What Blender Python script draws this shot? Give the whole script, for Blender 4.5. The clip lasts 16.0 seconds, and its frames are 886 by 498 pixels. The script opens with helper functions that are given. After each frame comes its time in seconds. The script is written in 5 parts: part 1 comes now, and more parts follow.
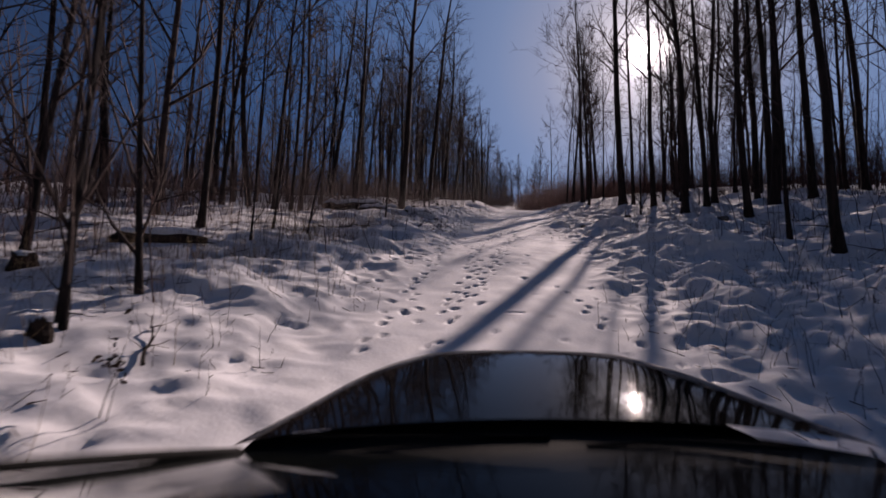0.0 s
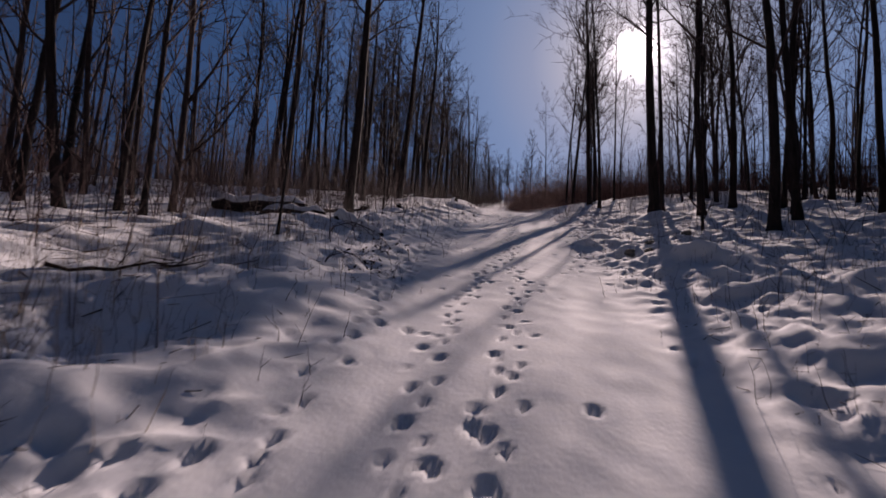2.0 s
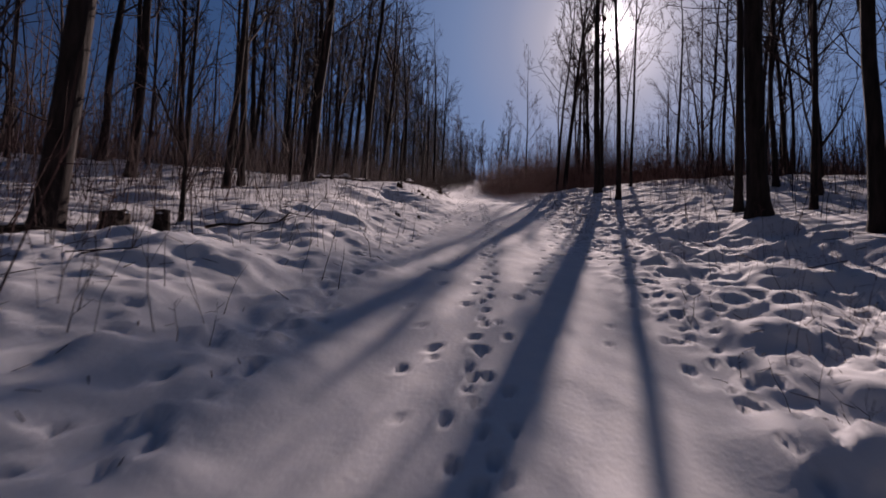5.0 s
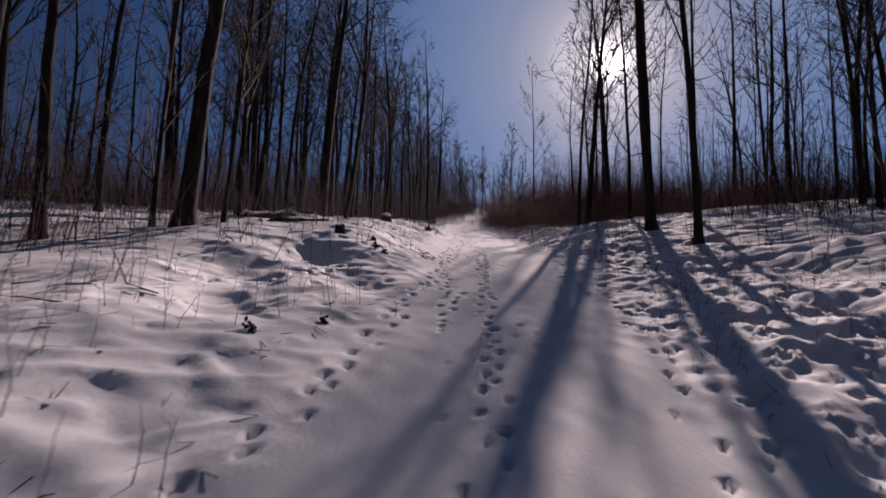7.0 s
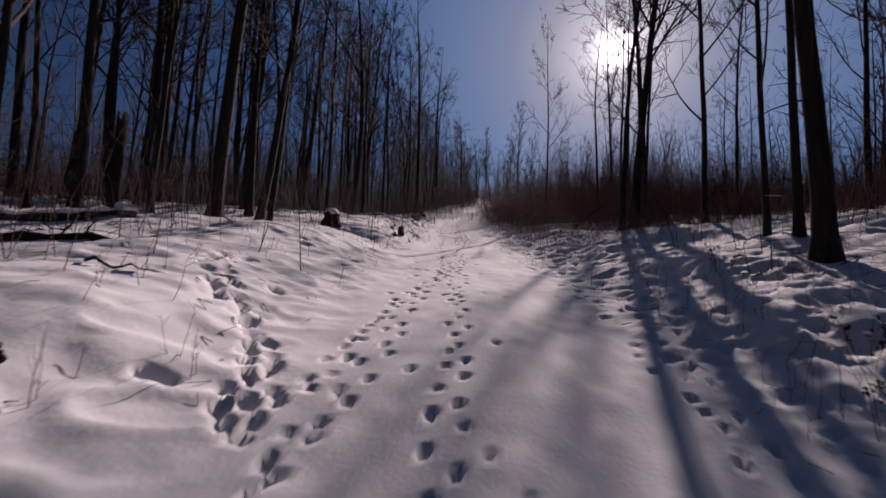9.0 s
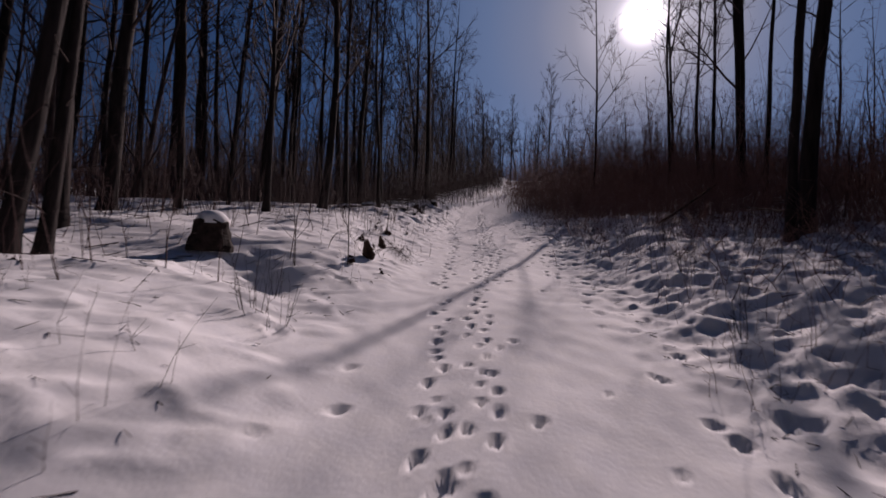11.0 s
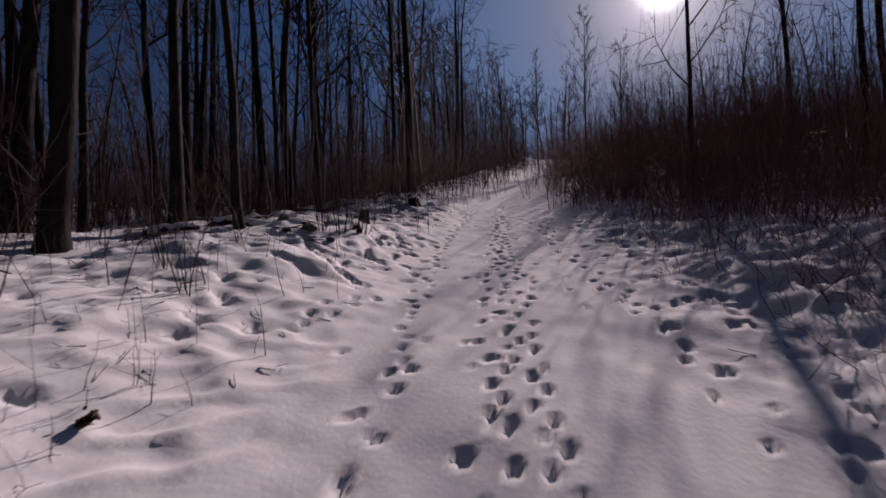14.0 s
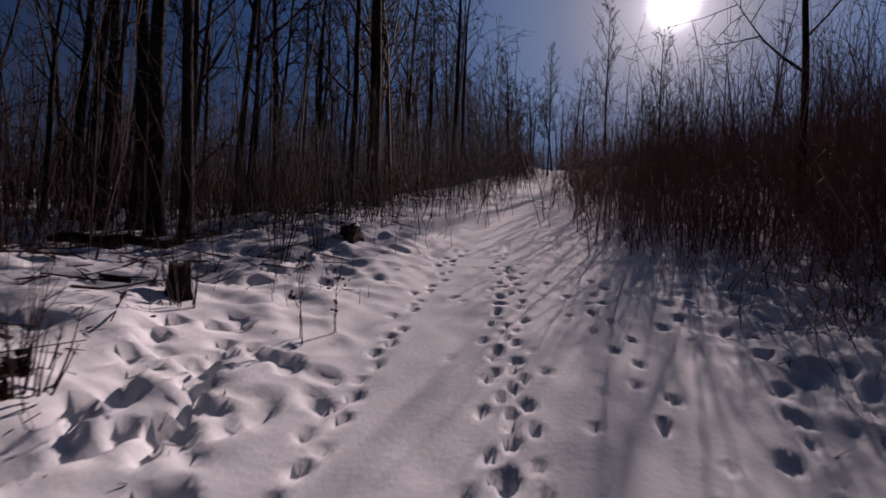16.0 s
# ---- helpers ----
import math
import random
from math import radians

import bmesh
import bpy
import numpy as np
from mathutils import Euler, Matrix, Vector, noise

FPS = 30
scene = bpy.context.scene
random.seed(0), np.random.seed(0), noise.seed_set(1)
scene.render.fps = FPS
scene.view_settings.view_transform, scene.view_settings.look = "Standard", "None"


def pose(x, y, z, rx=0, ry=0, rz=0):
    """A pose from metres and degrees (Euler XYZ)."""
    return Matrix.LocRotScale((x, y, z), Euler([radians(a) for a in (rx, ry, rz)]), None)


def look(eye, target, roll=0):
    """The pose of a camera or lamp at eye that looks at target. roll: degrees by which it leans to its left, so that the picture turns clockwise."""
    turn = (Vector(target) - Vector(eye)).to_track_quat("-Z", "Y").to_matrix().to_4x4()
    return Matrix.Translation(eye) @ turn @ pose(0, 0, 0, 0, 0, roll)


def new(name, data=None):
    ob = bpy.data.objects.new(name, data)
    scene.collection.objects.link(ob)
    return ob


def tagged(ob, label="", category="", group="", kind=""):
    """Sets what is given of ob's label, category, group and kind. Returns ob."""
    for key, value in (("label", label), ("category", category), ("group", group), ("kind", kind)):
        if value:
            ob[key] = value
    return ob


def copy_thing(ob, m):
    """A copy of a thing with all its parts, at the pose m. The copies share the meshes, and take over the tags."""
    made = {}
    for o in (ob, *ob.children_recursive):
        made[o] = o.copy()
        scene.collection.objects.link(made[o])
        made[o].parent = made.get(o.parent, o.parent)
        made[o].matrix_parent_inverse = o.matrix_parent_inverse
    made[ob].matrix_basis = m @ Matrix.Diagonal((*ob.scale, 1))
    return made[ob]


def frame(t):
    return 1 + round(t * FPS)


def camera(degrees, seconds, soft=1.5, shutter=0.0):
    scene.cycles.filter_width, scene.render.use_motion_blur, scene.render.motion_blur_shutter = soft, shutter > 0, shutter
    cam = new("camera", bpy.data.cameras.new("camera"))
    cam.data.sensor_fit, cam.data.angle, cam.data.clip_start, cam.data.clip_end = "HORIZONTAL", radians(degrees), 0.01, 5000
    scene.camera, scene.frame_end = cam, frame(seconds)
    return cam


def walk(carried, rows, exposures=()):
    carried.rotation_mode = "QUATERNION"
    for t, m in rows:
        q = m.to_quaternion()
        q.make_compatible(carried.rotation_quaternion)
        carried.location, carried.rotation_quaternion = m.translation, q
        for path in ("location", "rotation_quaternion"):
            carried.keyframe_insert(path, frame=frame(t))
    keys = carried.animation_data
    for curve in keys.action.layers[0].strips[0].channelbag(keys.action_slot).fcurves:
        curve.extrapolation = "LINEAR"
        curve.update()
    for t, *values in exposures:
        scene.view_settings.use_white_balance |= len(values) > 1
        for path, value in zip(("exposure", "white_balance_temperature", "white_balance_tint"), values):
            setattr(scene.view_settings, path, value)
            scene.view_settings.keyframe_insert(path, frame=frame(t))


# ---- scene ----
cam = camera(86.45, 16.0, soft=1.7, shutter=0.2)
PATH = [
    (0.0, pose(0.000, -0.000, 1.800, 96.06, -1.33, -0.00)),
    (0.5, pose(0.176, 2.077, 2.300, 94.44, -2.08, -0.47)),
    (1.0, pose(0.227, 3.971, 2.750, 93.92, -1.42, -0.07)),
    (1.5, pose(0.512, 6.150, 3.265, 96.66, -2.27, -0.86)),
    (2.0, pose(0.808, 8.360, 3.803, 95.50, -2.49, -1.87)),
    (2.5, pose(1.158, 10.431, 4.335, 95.69, -4.56, -3.42)),
    (3.0, pose(1.468, 12.418, 4.848, 95.08, -4.69, -4.50)),
    (3.5, pose(1.746, 14.350, 5.303, 93.68, -4.65, -4.25)),
    (4.0, pose(2.039, 16.219, 5.695, 94.29, -5.46, -4.91)),
    (4.5, pose(2.388, 17.994, 6.082, 91.62, -3.80, -4.79)),
    (5.0, pose(2.707, 19.853, 6.541, 92.99, -2.54, -5.08)),
    (5.5, pose(3.047, 21.771, 7.020, 94.27, -1.74, -5.10)),
    (6.0, pose(3.406, 23.773, 7.502, 95.34, -1.32, -4.95)),
    (6.5, pose(3.786, 25.859, 7.988, 96.09, -1.24, -4.72)),
    (7.0, pose(4.186, 28.025, 8.480, 96.40, -1.42, -4.52)),
    (7.5, pose(4.606, 30.273, 8.979, 96.17, -1.81, -4.43)),
    (8.0, pose(5.047, 32.601, 9.485, 95.26, -2.34, -4.56)),
    (8.5, pose(5.484, 34.861, 10.012, 95.51, -1.81, -4.60)),
    (9.0, pose(5.853, 36.975, 10.551, 94.97, -2.27, -4.17)),
    (9.5, pose(6.136, 39.135, 11.078, 94.30, -2.44, -3.58)),
    (10.0, pose(6.361, 41.345, 11.582, 93.59, -2.41, -2.89)),
    (10.5, pose(6.557, 43.613, 12.050, 92.92, -2.20, -2.15)),
    (11.0, pose(6.751, 45.941, 12.473, 92.39, -1.90, -1.43)),
    (11.5, pose(6.973, 48.306, 12.865, 92.09, -1.54, -0.77)),
    (12.0, pose(7.253, 50.684, 13.237, 92.12, -1.19, -0.24)),
    (12.5, pose(7.458, 52.860, 13.577, 92.05, -0.59, 0.21)),
    (13.0, pose(7.678, 54.832, 13.906, 91.67, 0.46, 0.28)),
    (13.5, pose(7.951, 56.724, 14.207, 92.02, 0.63, 0.88)),
    (14.0, pose(8.154, 58.484, 14.488, 90.91, 1.54, 1.77)),
    (14.5, pose(8.164, 60.061, 14.795, 90.57, -0.38, 1.27)),
    (15.0, pose(8.415, 61.716, 15.151, 91.33, -0.53, 1.32)),
    (15.5, pose(8.497, 63.645, 15.497, 91.74, -1.65, 1.32)),
    (16.0, pose(8.640, 65.276, 15.819, 91.41, -1.99, 1.36)),
]
# the picture darkens a little on the way; a slightly magenta balance
walk(cam, PATH, ((0.0, -0.09, 6840, 30), (1.0, -0.06, 6840, 30), (4.0, -0.16, 6800, 30), (7.5, -0.24, 6640, 30), (9.0, -0.42, 6580, 30), (11.5, -0.73, 6500, 31), (16.0, -0.69, 6500, 31)))

# ---- world, sun, exposure ----
SUN_AZ, SUN_EL = 24.1, 27.1          # degrees to the right of +y, and above the horizon
SUN_DIR = Vector((math.sin(radians(SUN_AZ)) * math.cos(radians(SUN_EL)),
                  math.cos(radians(SUN_AZ)) * math.cos(radians(SUN_EL)), math.sin(radians(SUN_EL))))
scene.view_settings.exposure = 0.0
world = bpy.data.worlds.new("winter_sky")
scene.world = world
world.use_nodes = True
wn, wl = world.node_tree.nodes, world.node_tree.links
wn.clear()
sky = wn.new("ShaderNodeTexSky")
sky.sky_type, sky.sun_disc = "NISHITA", False
sky.sun_elevation, sky.sun_rotation = radians(SUN_EL), radians(SUN_AZ)
sky.altitude, sky.air_density, sky.dust_density, sky.ozone_density = 600, 0.85, 0.12, 4.0
bg = wn.new("ShaderNodeBackground")
bg.inputs["Strength"].default_value = 0.020
wl.new(sky.outputs["Color"], bg.inputs["Color"])
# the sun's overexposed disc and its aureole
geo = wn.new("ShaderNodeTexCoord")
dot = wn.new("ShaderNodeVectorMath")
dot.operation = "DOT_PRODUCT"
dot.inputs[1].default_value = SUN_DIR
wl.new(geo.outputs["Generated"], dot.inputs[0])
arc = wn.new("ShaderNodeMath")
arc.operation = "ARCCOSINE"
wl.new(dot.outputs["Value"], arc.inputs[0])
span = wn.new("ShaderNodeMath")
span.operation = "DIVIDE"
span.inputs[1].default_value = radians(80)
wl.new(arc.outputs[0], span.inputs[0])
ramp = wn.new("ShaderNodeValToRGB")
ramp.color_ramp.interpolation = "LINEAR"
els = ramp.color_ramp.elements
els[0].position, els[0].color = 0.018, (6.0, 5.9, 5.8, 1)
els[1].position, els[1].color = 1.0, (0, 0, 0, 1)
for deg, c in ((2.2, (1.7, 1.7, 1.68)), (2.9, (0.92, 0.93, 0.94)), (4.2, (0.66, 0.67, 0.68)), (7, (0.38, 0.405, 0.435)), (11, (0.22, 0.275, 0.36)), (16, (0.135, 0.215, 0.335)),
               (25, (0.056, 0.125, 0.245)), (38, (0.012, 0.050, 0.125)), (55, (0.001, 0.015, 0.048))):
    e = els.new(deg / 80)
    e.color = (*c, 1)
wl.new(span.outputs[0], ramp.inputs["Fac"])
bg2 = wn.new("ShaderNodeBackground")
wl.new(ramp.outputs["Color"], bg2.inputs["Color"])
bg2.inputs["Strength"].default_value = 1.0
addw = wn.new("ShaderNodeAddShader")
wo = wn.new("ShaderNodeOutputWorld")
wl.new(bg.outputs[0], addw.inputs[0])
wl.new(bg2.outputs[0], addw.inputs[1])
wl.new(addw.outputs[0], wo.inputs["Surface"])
sun = new("sun", bpy.data.lights.new("sun", "SUN"))
sun.data.energy, sun.data.angle, sun.data.color = 6.0, radians(0.53), (1.0, 0.90, 0.80)
sun.matrix_world = look(SUN_DIR * 50, (0, 0, 0))


# ---- the lie of the land ----
TRAIL_Y = [-200, -60, -5, 0, 4.0, 8.4, 12.4, 16.2, 19.9, 23.8, 28.0, 32.6, 37.0, 41.3, 45.9, 50.7, 54.8, 58.5, 61.7, 65.3, 98, 135, 170, 260, 900]
TRAIL_X = [-6, -4, -0.3, 0.15, 0.48, 1.06, 1.72, 2.29, 2.96, 3.66, 4.44, 5.3, 6.1, 6.61, 7.0, 7.5, 7.93, 8.4, 8.67, 8.89, 15.7, 23, 28, 30, 30]
TRAIL_Z = [-20, -11, -1.2, 0, 0.95, 2.0, 3.05, 3.9, 4.74, 5.7, 6.68, 7.68, 8.75, 9.78, 10.67, 11.44, 12.11, 12.69, 13.35, 14.02, 21.4, 29.6, 32.5, 34, 36]
SIDE_D = [-400, -60, -30, -14, -9, -6, -4.4, -3.2, -2.3, -1.6, 0, 1.7, 3, 4.5, 6.5, 9, 12, 20, 40, 80, 400]
SIDE_H = [2, 1.6, 0.9, 0.6, 0.5, 0.48, 0.5, 0.38, 0.16, 0.0, 0, 0, 0.1, 0.28, 0.55, 0.95, 1.45, 2.3, 3.2, 4, 4]


# drifts and hollows beside the trail: x, y, radius, height
HUMPS_LOWER = [(-2.4, 12.6, 1.0, -0.38), (-2.9, 9.9, 0.7, 0.22), (7.4, 14.4, 0.9, 0.3), (8.6, 15.6, 1.0, 0.35), (6.5, 19.3, 0.8, 0.2), (6.2, 20.3, 0.45, -0.28), (6.3, 21.1, 0.45, 0.34),
               (7.1, 21.6, 0.4, 0.3), (7.3, 20.5, 0.35, 0.3), (5.5, 22.6, 0.5, 0.22), (6.8, 18.4, 0.35, 0.22), (11.0, 20.3, 0.6, 0.25), (-3.9, 6.6, 1.1, 0.22), (-4.6, 8.6, 0.9, -0.25),
               (-0.6, 16.2, 0.7, -0.2), (6.6, 21.6, 0.55, -0.3)]
HUMPS_UPPER = [(1.9, 34.2, 0.6, -0.25), (1.2, 36.2, 0.9, -0.22), (3.2, 36.6, 0.6, -0.18), (2.2, 38.2, 0.8, -0.22), (2.9, 41.2, 0.9, 0.15), (3.6, 53.6, 0.8, -0.2), (4.3, 53.0, 0.6, -0.2),
               (11.9, 61.7, 0.6, 0.22), (12.6, 59.7, 0.8, 0.12), (13.4, 60.6, 0.7, 0.12), (10.6, 63.5, 0.5, 0.12)]


def smooth_interp(v, xs, ys):
    """Monotone-ish cubic through the knots."""
    xs, ys = np.array(xs, float), np.array(ys, float)
    m = np.gradient(ys, xs)
    v = np.clip(v, xs[0], xs[-1])
    i = np.clip(np.searchsorted(xs, v) - 1, 0, len(xs) - 2)
    h = xs[i + 1] - xs[i]
    s = (v - xs[i]) / h
    return ((2 * s ** 3 - 3 * s ** 2 + 1) * ys[i] + (s ** 3 - 2 * s ** 2 + s) * h * m[i]
            + (-2 * s ** 3 + 3 * s ** 2) * ys[i + 1] + (s ** 3 - s ** 2) * h * m[i + 1])


def lattice(ix, iy, seed):
    n = (ix.astype(np.int64) * 374761393 + iy.astype(np.int64) * 668265263 + seed * 1442695041) & 0x7FFFFFFF
    n = ((n ^ (n >> 13)) * 1274126177) & 0x7FFFFFFF
    return ((n ^ (n >> 16)) & 0xFFFF) / 65535.0


def vnoise(x, y, seed=0):
    """Smooth value noise, -1 to 1, on a unit lattice."""
    ix, iy = np.floor(x), np.floor(y)
    fx, fy = x - ix, y - iy
    fx, fy = fx * fx * fx * (fx * (fx * 6 - 15) + 10), fy * fy * fy * (fy * (fy * 6 - 15) + 10)
    a, b = lattice(ix, iy, seed), lattice(ix + 1, iy, seed)
    c, d = lattice(ix, iy + 1, seed), lattice(ix + 1, iy + 1, seed)
    return 2 * (a + (b - a) * fx + (c - a) * fy + (a - b - c + d) * fx * fy) - 1


def trail_x(y):
    return smooth_interp(y, TRAIL_Y, TRAIL_X)


def land(x, y):
    """Height of the snow without prints and lumps."""
    x, y = np.asarray(x, float), np.asarray(y, float)
    d = x - trail_x(y)
    z = smooth_interp(y, TRAIL_Y, TRAIL_Z) + smooth_interp(d, SIDE_D, SIDE_H)
    rise = np.clip((y - 38) / 10, 0, 1) * np.clip((72 - y) / 12, 0, 1)
    z = z + rise * np.where(d < 0, 0.38, 0.45) * np.clip((np.abs(d) - 2.6) / 2.2, 0, 1)     # both banks rise midway
    z = z - 0.10 * np.clip(y - 66, 0, 60) * np.clip((-d - 4) / 10, 0, 1)                    # the left wood falls away
    for bx, by, br, bh in HUMPS_LOWER + HUMPS_UPPER:
        z = z + bh * np.exp(-((x - bx) ** 2 + (y - by) ** 2) / br ** 2)
    side = np.clip((np.abs(d) - 1.5) / 2.5, 0, 1)
    near = np.clip(1 - np.abs(y - 40) / 300, 0, 1)
    z = z + near * side * (0.22 * vnoise(x / 3.1, y / 3.1, 3) + 0.10 * vnoise(x / 1.3, y / 1.3, 5))
    return z


# ---- materials ----
def material(name, color, rough=0.8, metal=0.0, spec=0.3):
    m = bpy.data.materials.new(name)
    m.use_nodes = True
    b = m.node_tree.nodes["Principled BSDF"]
    b.inputs["Base Color"].default_value = (*color, 1)
    b.inputs["Roughness"].default_value, b.inputs["Metallic"].default_value = rough, metal
    b.inputs["Specular IOR Level"].default_value = spec
    return m, m.node_tree.nodes, m.node_tree.links, b


def noisy(m, c1, c2, scale, detail=6, rough=0.6, stretch=(1, 1, 1), bump=0.0, bump_scale=None, dist=0.02, coords="Object", c3=None):
    """Two-tone noise colour with a second, larger mottling, and a bump."""
    mat, n, l, b = m
    tc = n.new("ShaderNodeTexCoord")
    mp = n.new("ShaderNodeMapping")
    mp.inputs["Scale"].default_value = stretch
    l.new(tc.outputs[coords], mp.inputs["Vector"])
    t = n.new("ShaderNodeTexNoise")
    t.inputs["Scale"].default_value, t.inputs["Detail"].default_value, t.inputs["Roughness"].default_value = scale, detail, rough
    l.new(mp.outputs[0], t.inputs["Vector"])
    r = n.new("ShaderNodeValToRGB")
    r.color_ramp.elements[0].position, r.color_ramp.elements[0].color = 0.32, (*c1, 1)
    r.color_ramp.elements[1].position, r.color_ramp.elements[1].color = 0.68, (*c2, 1)
    l.new(t.outputs["Fac"], r.inputs["Fac"])
    t2 = n.new("ShaderNodeTexNoise")
    t2.inputs["Scale"].default_value, t2.inputs["Detail"].default_value = scale * 0.13, 3
    l.new(mp.outputs[0], t2.inputs["Vector"])
    mx = n.new("ShaderNodeMixRGB")
    mx.blend_type = "MIX"
    l.new(r.outputs[0], mx.inputs[1])
    mx.inputs[2].default_value = (*(c3 or c1), 1)
    r2 = n.new("ShaderNodeValToRGB")
    r2.color_ramp.elements[0].position, r2.color_ramp.elements[1].position = 0.5, 0.75
    l.new(t2.outputs["Fac"], r2.inputs["Fac"])
    l.new(r2.outputs[0], mx.inputs[0])
    l.new(mx.outputs[0], b.inputs["Base Color"])
    if bump:
        t3 = n.new("ShaderNodeTexNoise")
        t3.inputs["Scale"].default_value, t3.inputs["Detail"].default_value = bump_scale or scale, 5
        l.new(mp.outputs[0], t3.inputs["Vector"])
        bp = n.new("ShaderNodeBump")
        bp.inputs["Strength"].default_value, bp.inputs["Distance"].default_value = bump, dist
        l.new(t3.outputs["Fac"], bp.inputs["Height"])
        l.new(bp.outputs[0], b.inputs["Normal"])
    return mat


SNOW = noisy(material("snow", (0.8, 0.8, 0.82), 0.9, spec=0.12), (0.80, 0.80, 0.83), (0.87, 0.86, 0.86), 3.0,
             bump=0.2, bump_scale=19, dist=0.02, c3=(0.77, 0.77, 0.79))
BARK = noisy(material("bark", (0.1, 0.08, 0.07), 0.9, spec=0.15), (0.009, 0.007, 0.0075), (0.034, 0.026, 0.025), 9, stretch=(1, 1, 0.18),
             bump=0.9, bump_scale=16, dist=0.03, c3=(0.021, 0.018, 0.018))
TWIG = noisy(material("twigs", (0.08, 0.06, 0.05), 0.85, spec=0.15), (0.024, 0.017, 0.017), (0.066, 0.047, 0.043), 2.5, c3=(0.044, 0.032, 0.031))
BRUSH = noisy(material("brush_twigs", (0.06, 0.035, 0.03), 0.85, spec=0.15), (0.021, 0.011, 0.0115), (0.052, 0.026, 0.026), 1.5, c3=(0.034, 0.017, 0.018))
# lighter BRUSH: veil of sun glare over right-hand and far growth painted in
BRUSH_GLARE = noisy(material("brush_twigs_glare", (0.12, 0.07, 0.06), 0.85, spec=0.15), (0.100, 0.058, 0.053), (0.240, 0.142, 0.122), 1.5, c3=(0.165, 0.096, 0.085))
GRASS = noisy(material("dry_grass", (0.3, 0.22, 0.12), 0.85, spec=0.15), (0.10, 0.07, 0.045), (0.26, 0.19, 0.11), 3.0, c3=(0.16, 0.11, 0.065))
DEADLEAF = noisy(material("dead_leaves", (0.12, 0.06, 0.03), 0.8, spec=0.2), (0.022, 0.013, 0.010), (0.075, 0.042, 0.026), 14, bump=0.4, bump_scale=30)


# ---- mesh helpers ----
def mesh_ob(name, verts, faces, mat, parent=None, label="", smooth=True):
    me = bpy.data.meshes.new(name)
    me.from_pydata(verts, [], faces)
    me.materials.append(mat)
    if smooth:
        me.polygons.foreach_set("use_smooth", [True] * len(me.polygons))
    ob = new(name, me)
    if parent is not None:
        ob.parent = parent
    if label:
        ob["label"] = label
    return ob


class Tubes:
    """Collects tapered tubes into one vertex and face list."""

    def __init__(self):
        self.v, self.f = [], []

    def tube(self, pts, radii, sides=5, cap=False):
        base = len(self.v)
        ref = Vector((0.31, 0.95, 0.07))
        k = len(pts)
        for i, p in enumerate(pts):
            a, b = pts[max(i - 1, 0)], pts[min(i + 1, k - 1)]
            t = (b - a)
            if t.length < 1e-9:
                t = Vector((0, 0, 1))
            t.normalize()
            u = t.cross(ref)
            if u.length < 1e-3:
                u = t.cross(Vector((1, 0, 0)))
            u.normalize()
            w = t.cross(u)
            for s in range(sides):
                an = 2 * math.pi * s / sides
                q = p + (u * math.cos(an) + w * math.sin(an)) * radii[i]
                self.v.append((q.x, q.y, q.z))
        for i in range(k - 1):
            for s in range(sides):
                a, b = base + i * sides + s, base + i * sides + (s + 1) % sides
                self.f.append((a, b, b + sides, a + sides))
        if cap:
            self.f.append(tuple(base + (k - 1) * sides + s for s in range(sides)))


def wander(rng, p, d, length, steps, curl, lift=0.0):
    """A crooked line from p along d."""
    pts, d = [p.copy()], d.normalized()
    for _ in range(steps):
        d = (d + Vector((rng.uniform(-curl, curl), rng.uniform(-curl, curl), rng.uniform(-curl, curl) + lift))).normalized()
        pts.append(pts[-1] + d * (length / steps))
    return pts


def at(pts, s):
    s = min(max(s, 0), 0.9999) * (len(pts) - 1)
    i = int(s)
    return pts[i].lerp(pts[i + 1], s - i), (pts[i + 1] - pts[i]).normalized()


def fan(rng, d, angle):
    """A direction leaning off d by about that angle."""
    u = d.orthogonal().normalized()
    u.rotate(Matrix.Rotation(rng.uniform(0, 2 * math.pi), 3, d))
    a = radians(angle * rng.uniform(0.75, 1.25))
    return (d * math.cos(a) + u * math.sin(a)).normalized()


# ---- ground ----
def axis(lo, hi, fine, start, end, grow):
    """Coordinates: even between lo and hi, then growing steps out to start and end."""
    mid = list(np.arange(lo, hi + fine / 2, fine))
    out, step = [], fine
    v = mid[-1]
    while v < end:
        step *= grow
        v += step
        out.append(min(v, end))
    pre, step, v = [], fine, mid[0]
    while v > start:
        step *= grow
        v -= step
        pre.append(max(v, start))
    return np.array(pre[::-1] + mid + out)


PRINTS = []      # x, y, heading, length, width, depth


def print_line(pts, step, spread, seed, length=0.24, width=0.11, depth=0.075, jitter=0.09):
    """A walked line of prints through plan points given as (offset from the trail's middle, y)."""
    rng = random.Random(seed)
    ys = [p[1] for p in pts]
    ds = [p[0] for p in pts]
    y, foot = ys[0], 1
    while y < ys[-1]:
        d = np.interp(y, ys, ds)
        d2 = np.interp(y + 0.5, ys, ds)
        x = float(trail_x(np.array(y))) + d
        x2 = float(trail_x(np.array(y + 0.5))) + d2
        hd = math.atan2(x2 - x, 0.5)
        PRINTS.append((x + foot * spread + rng.uniform(-jitter, jitter), y, hd + rng.uniform(-0.3, 0.3),
                       0.64 * length * rng.uniform(0.65, 1.25), width * rng.uniform(0.6, 1.0), depth * rng.uniform(0.8, 1.6)))
        foot = -foot
        y += step * rng.uniform(0.55, 1.45)


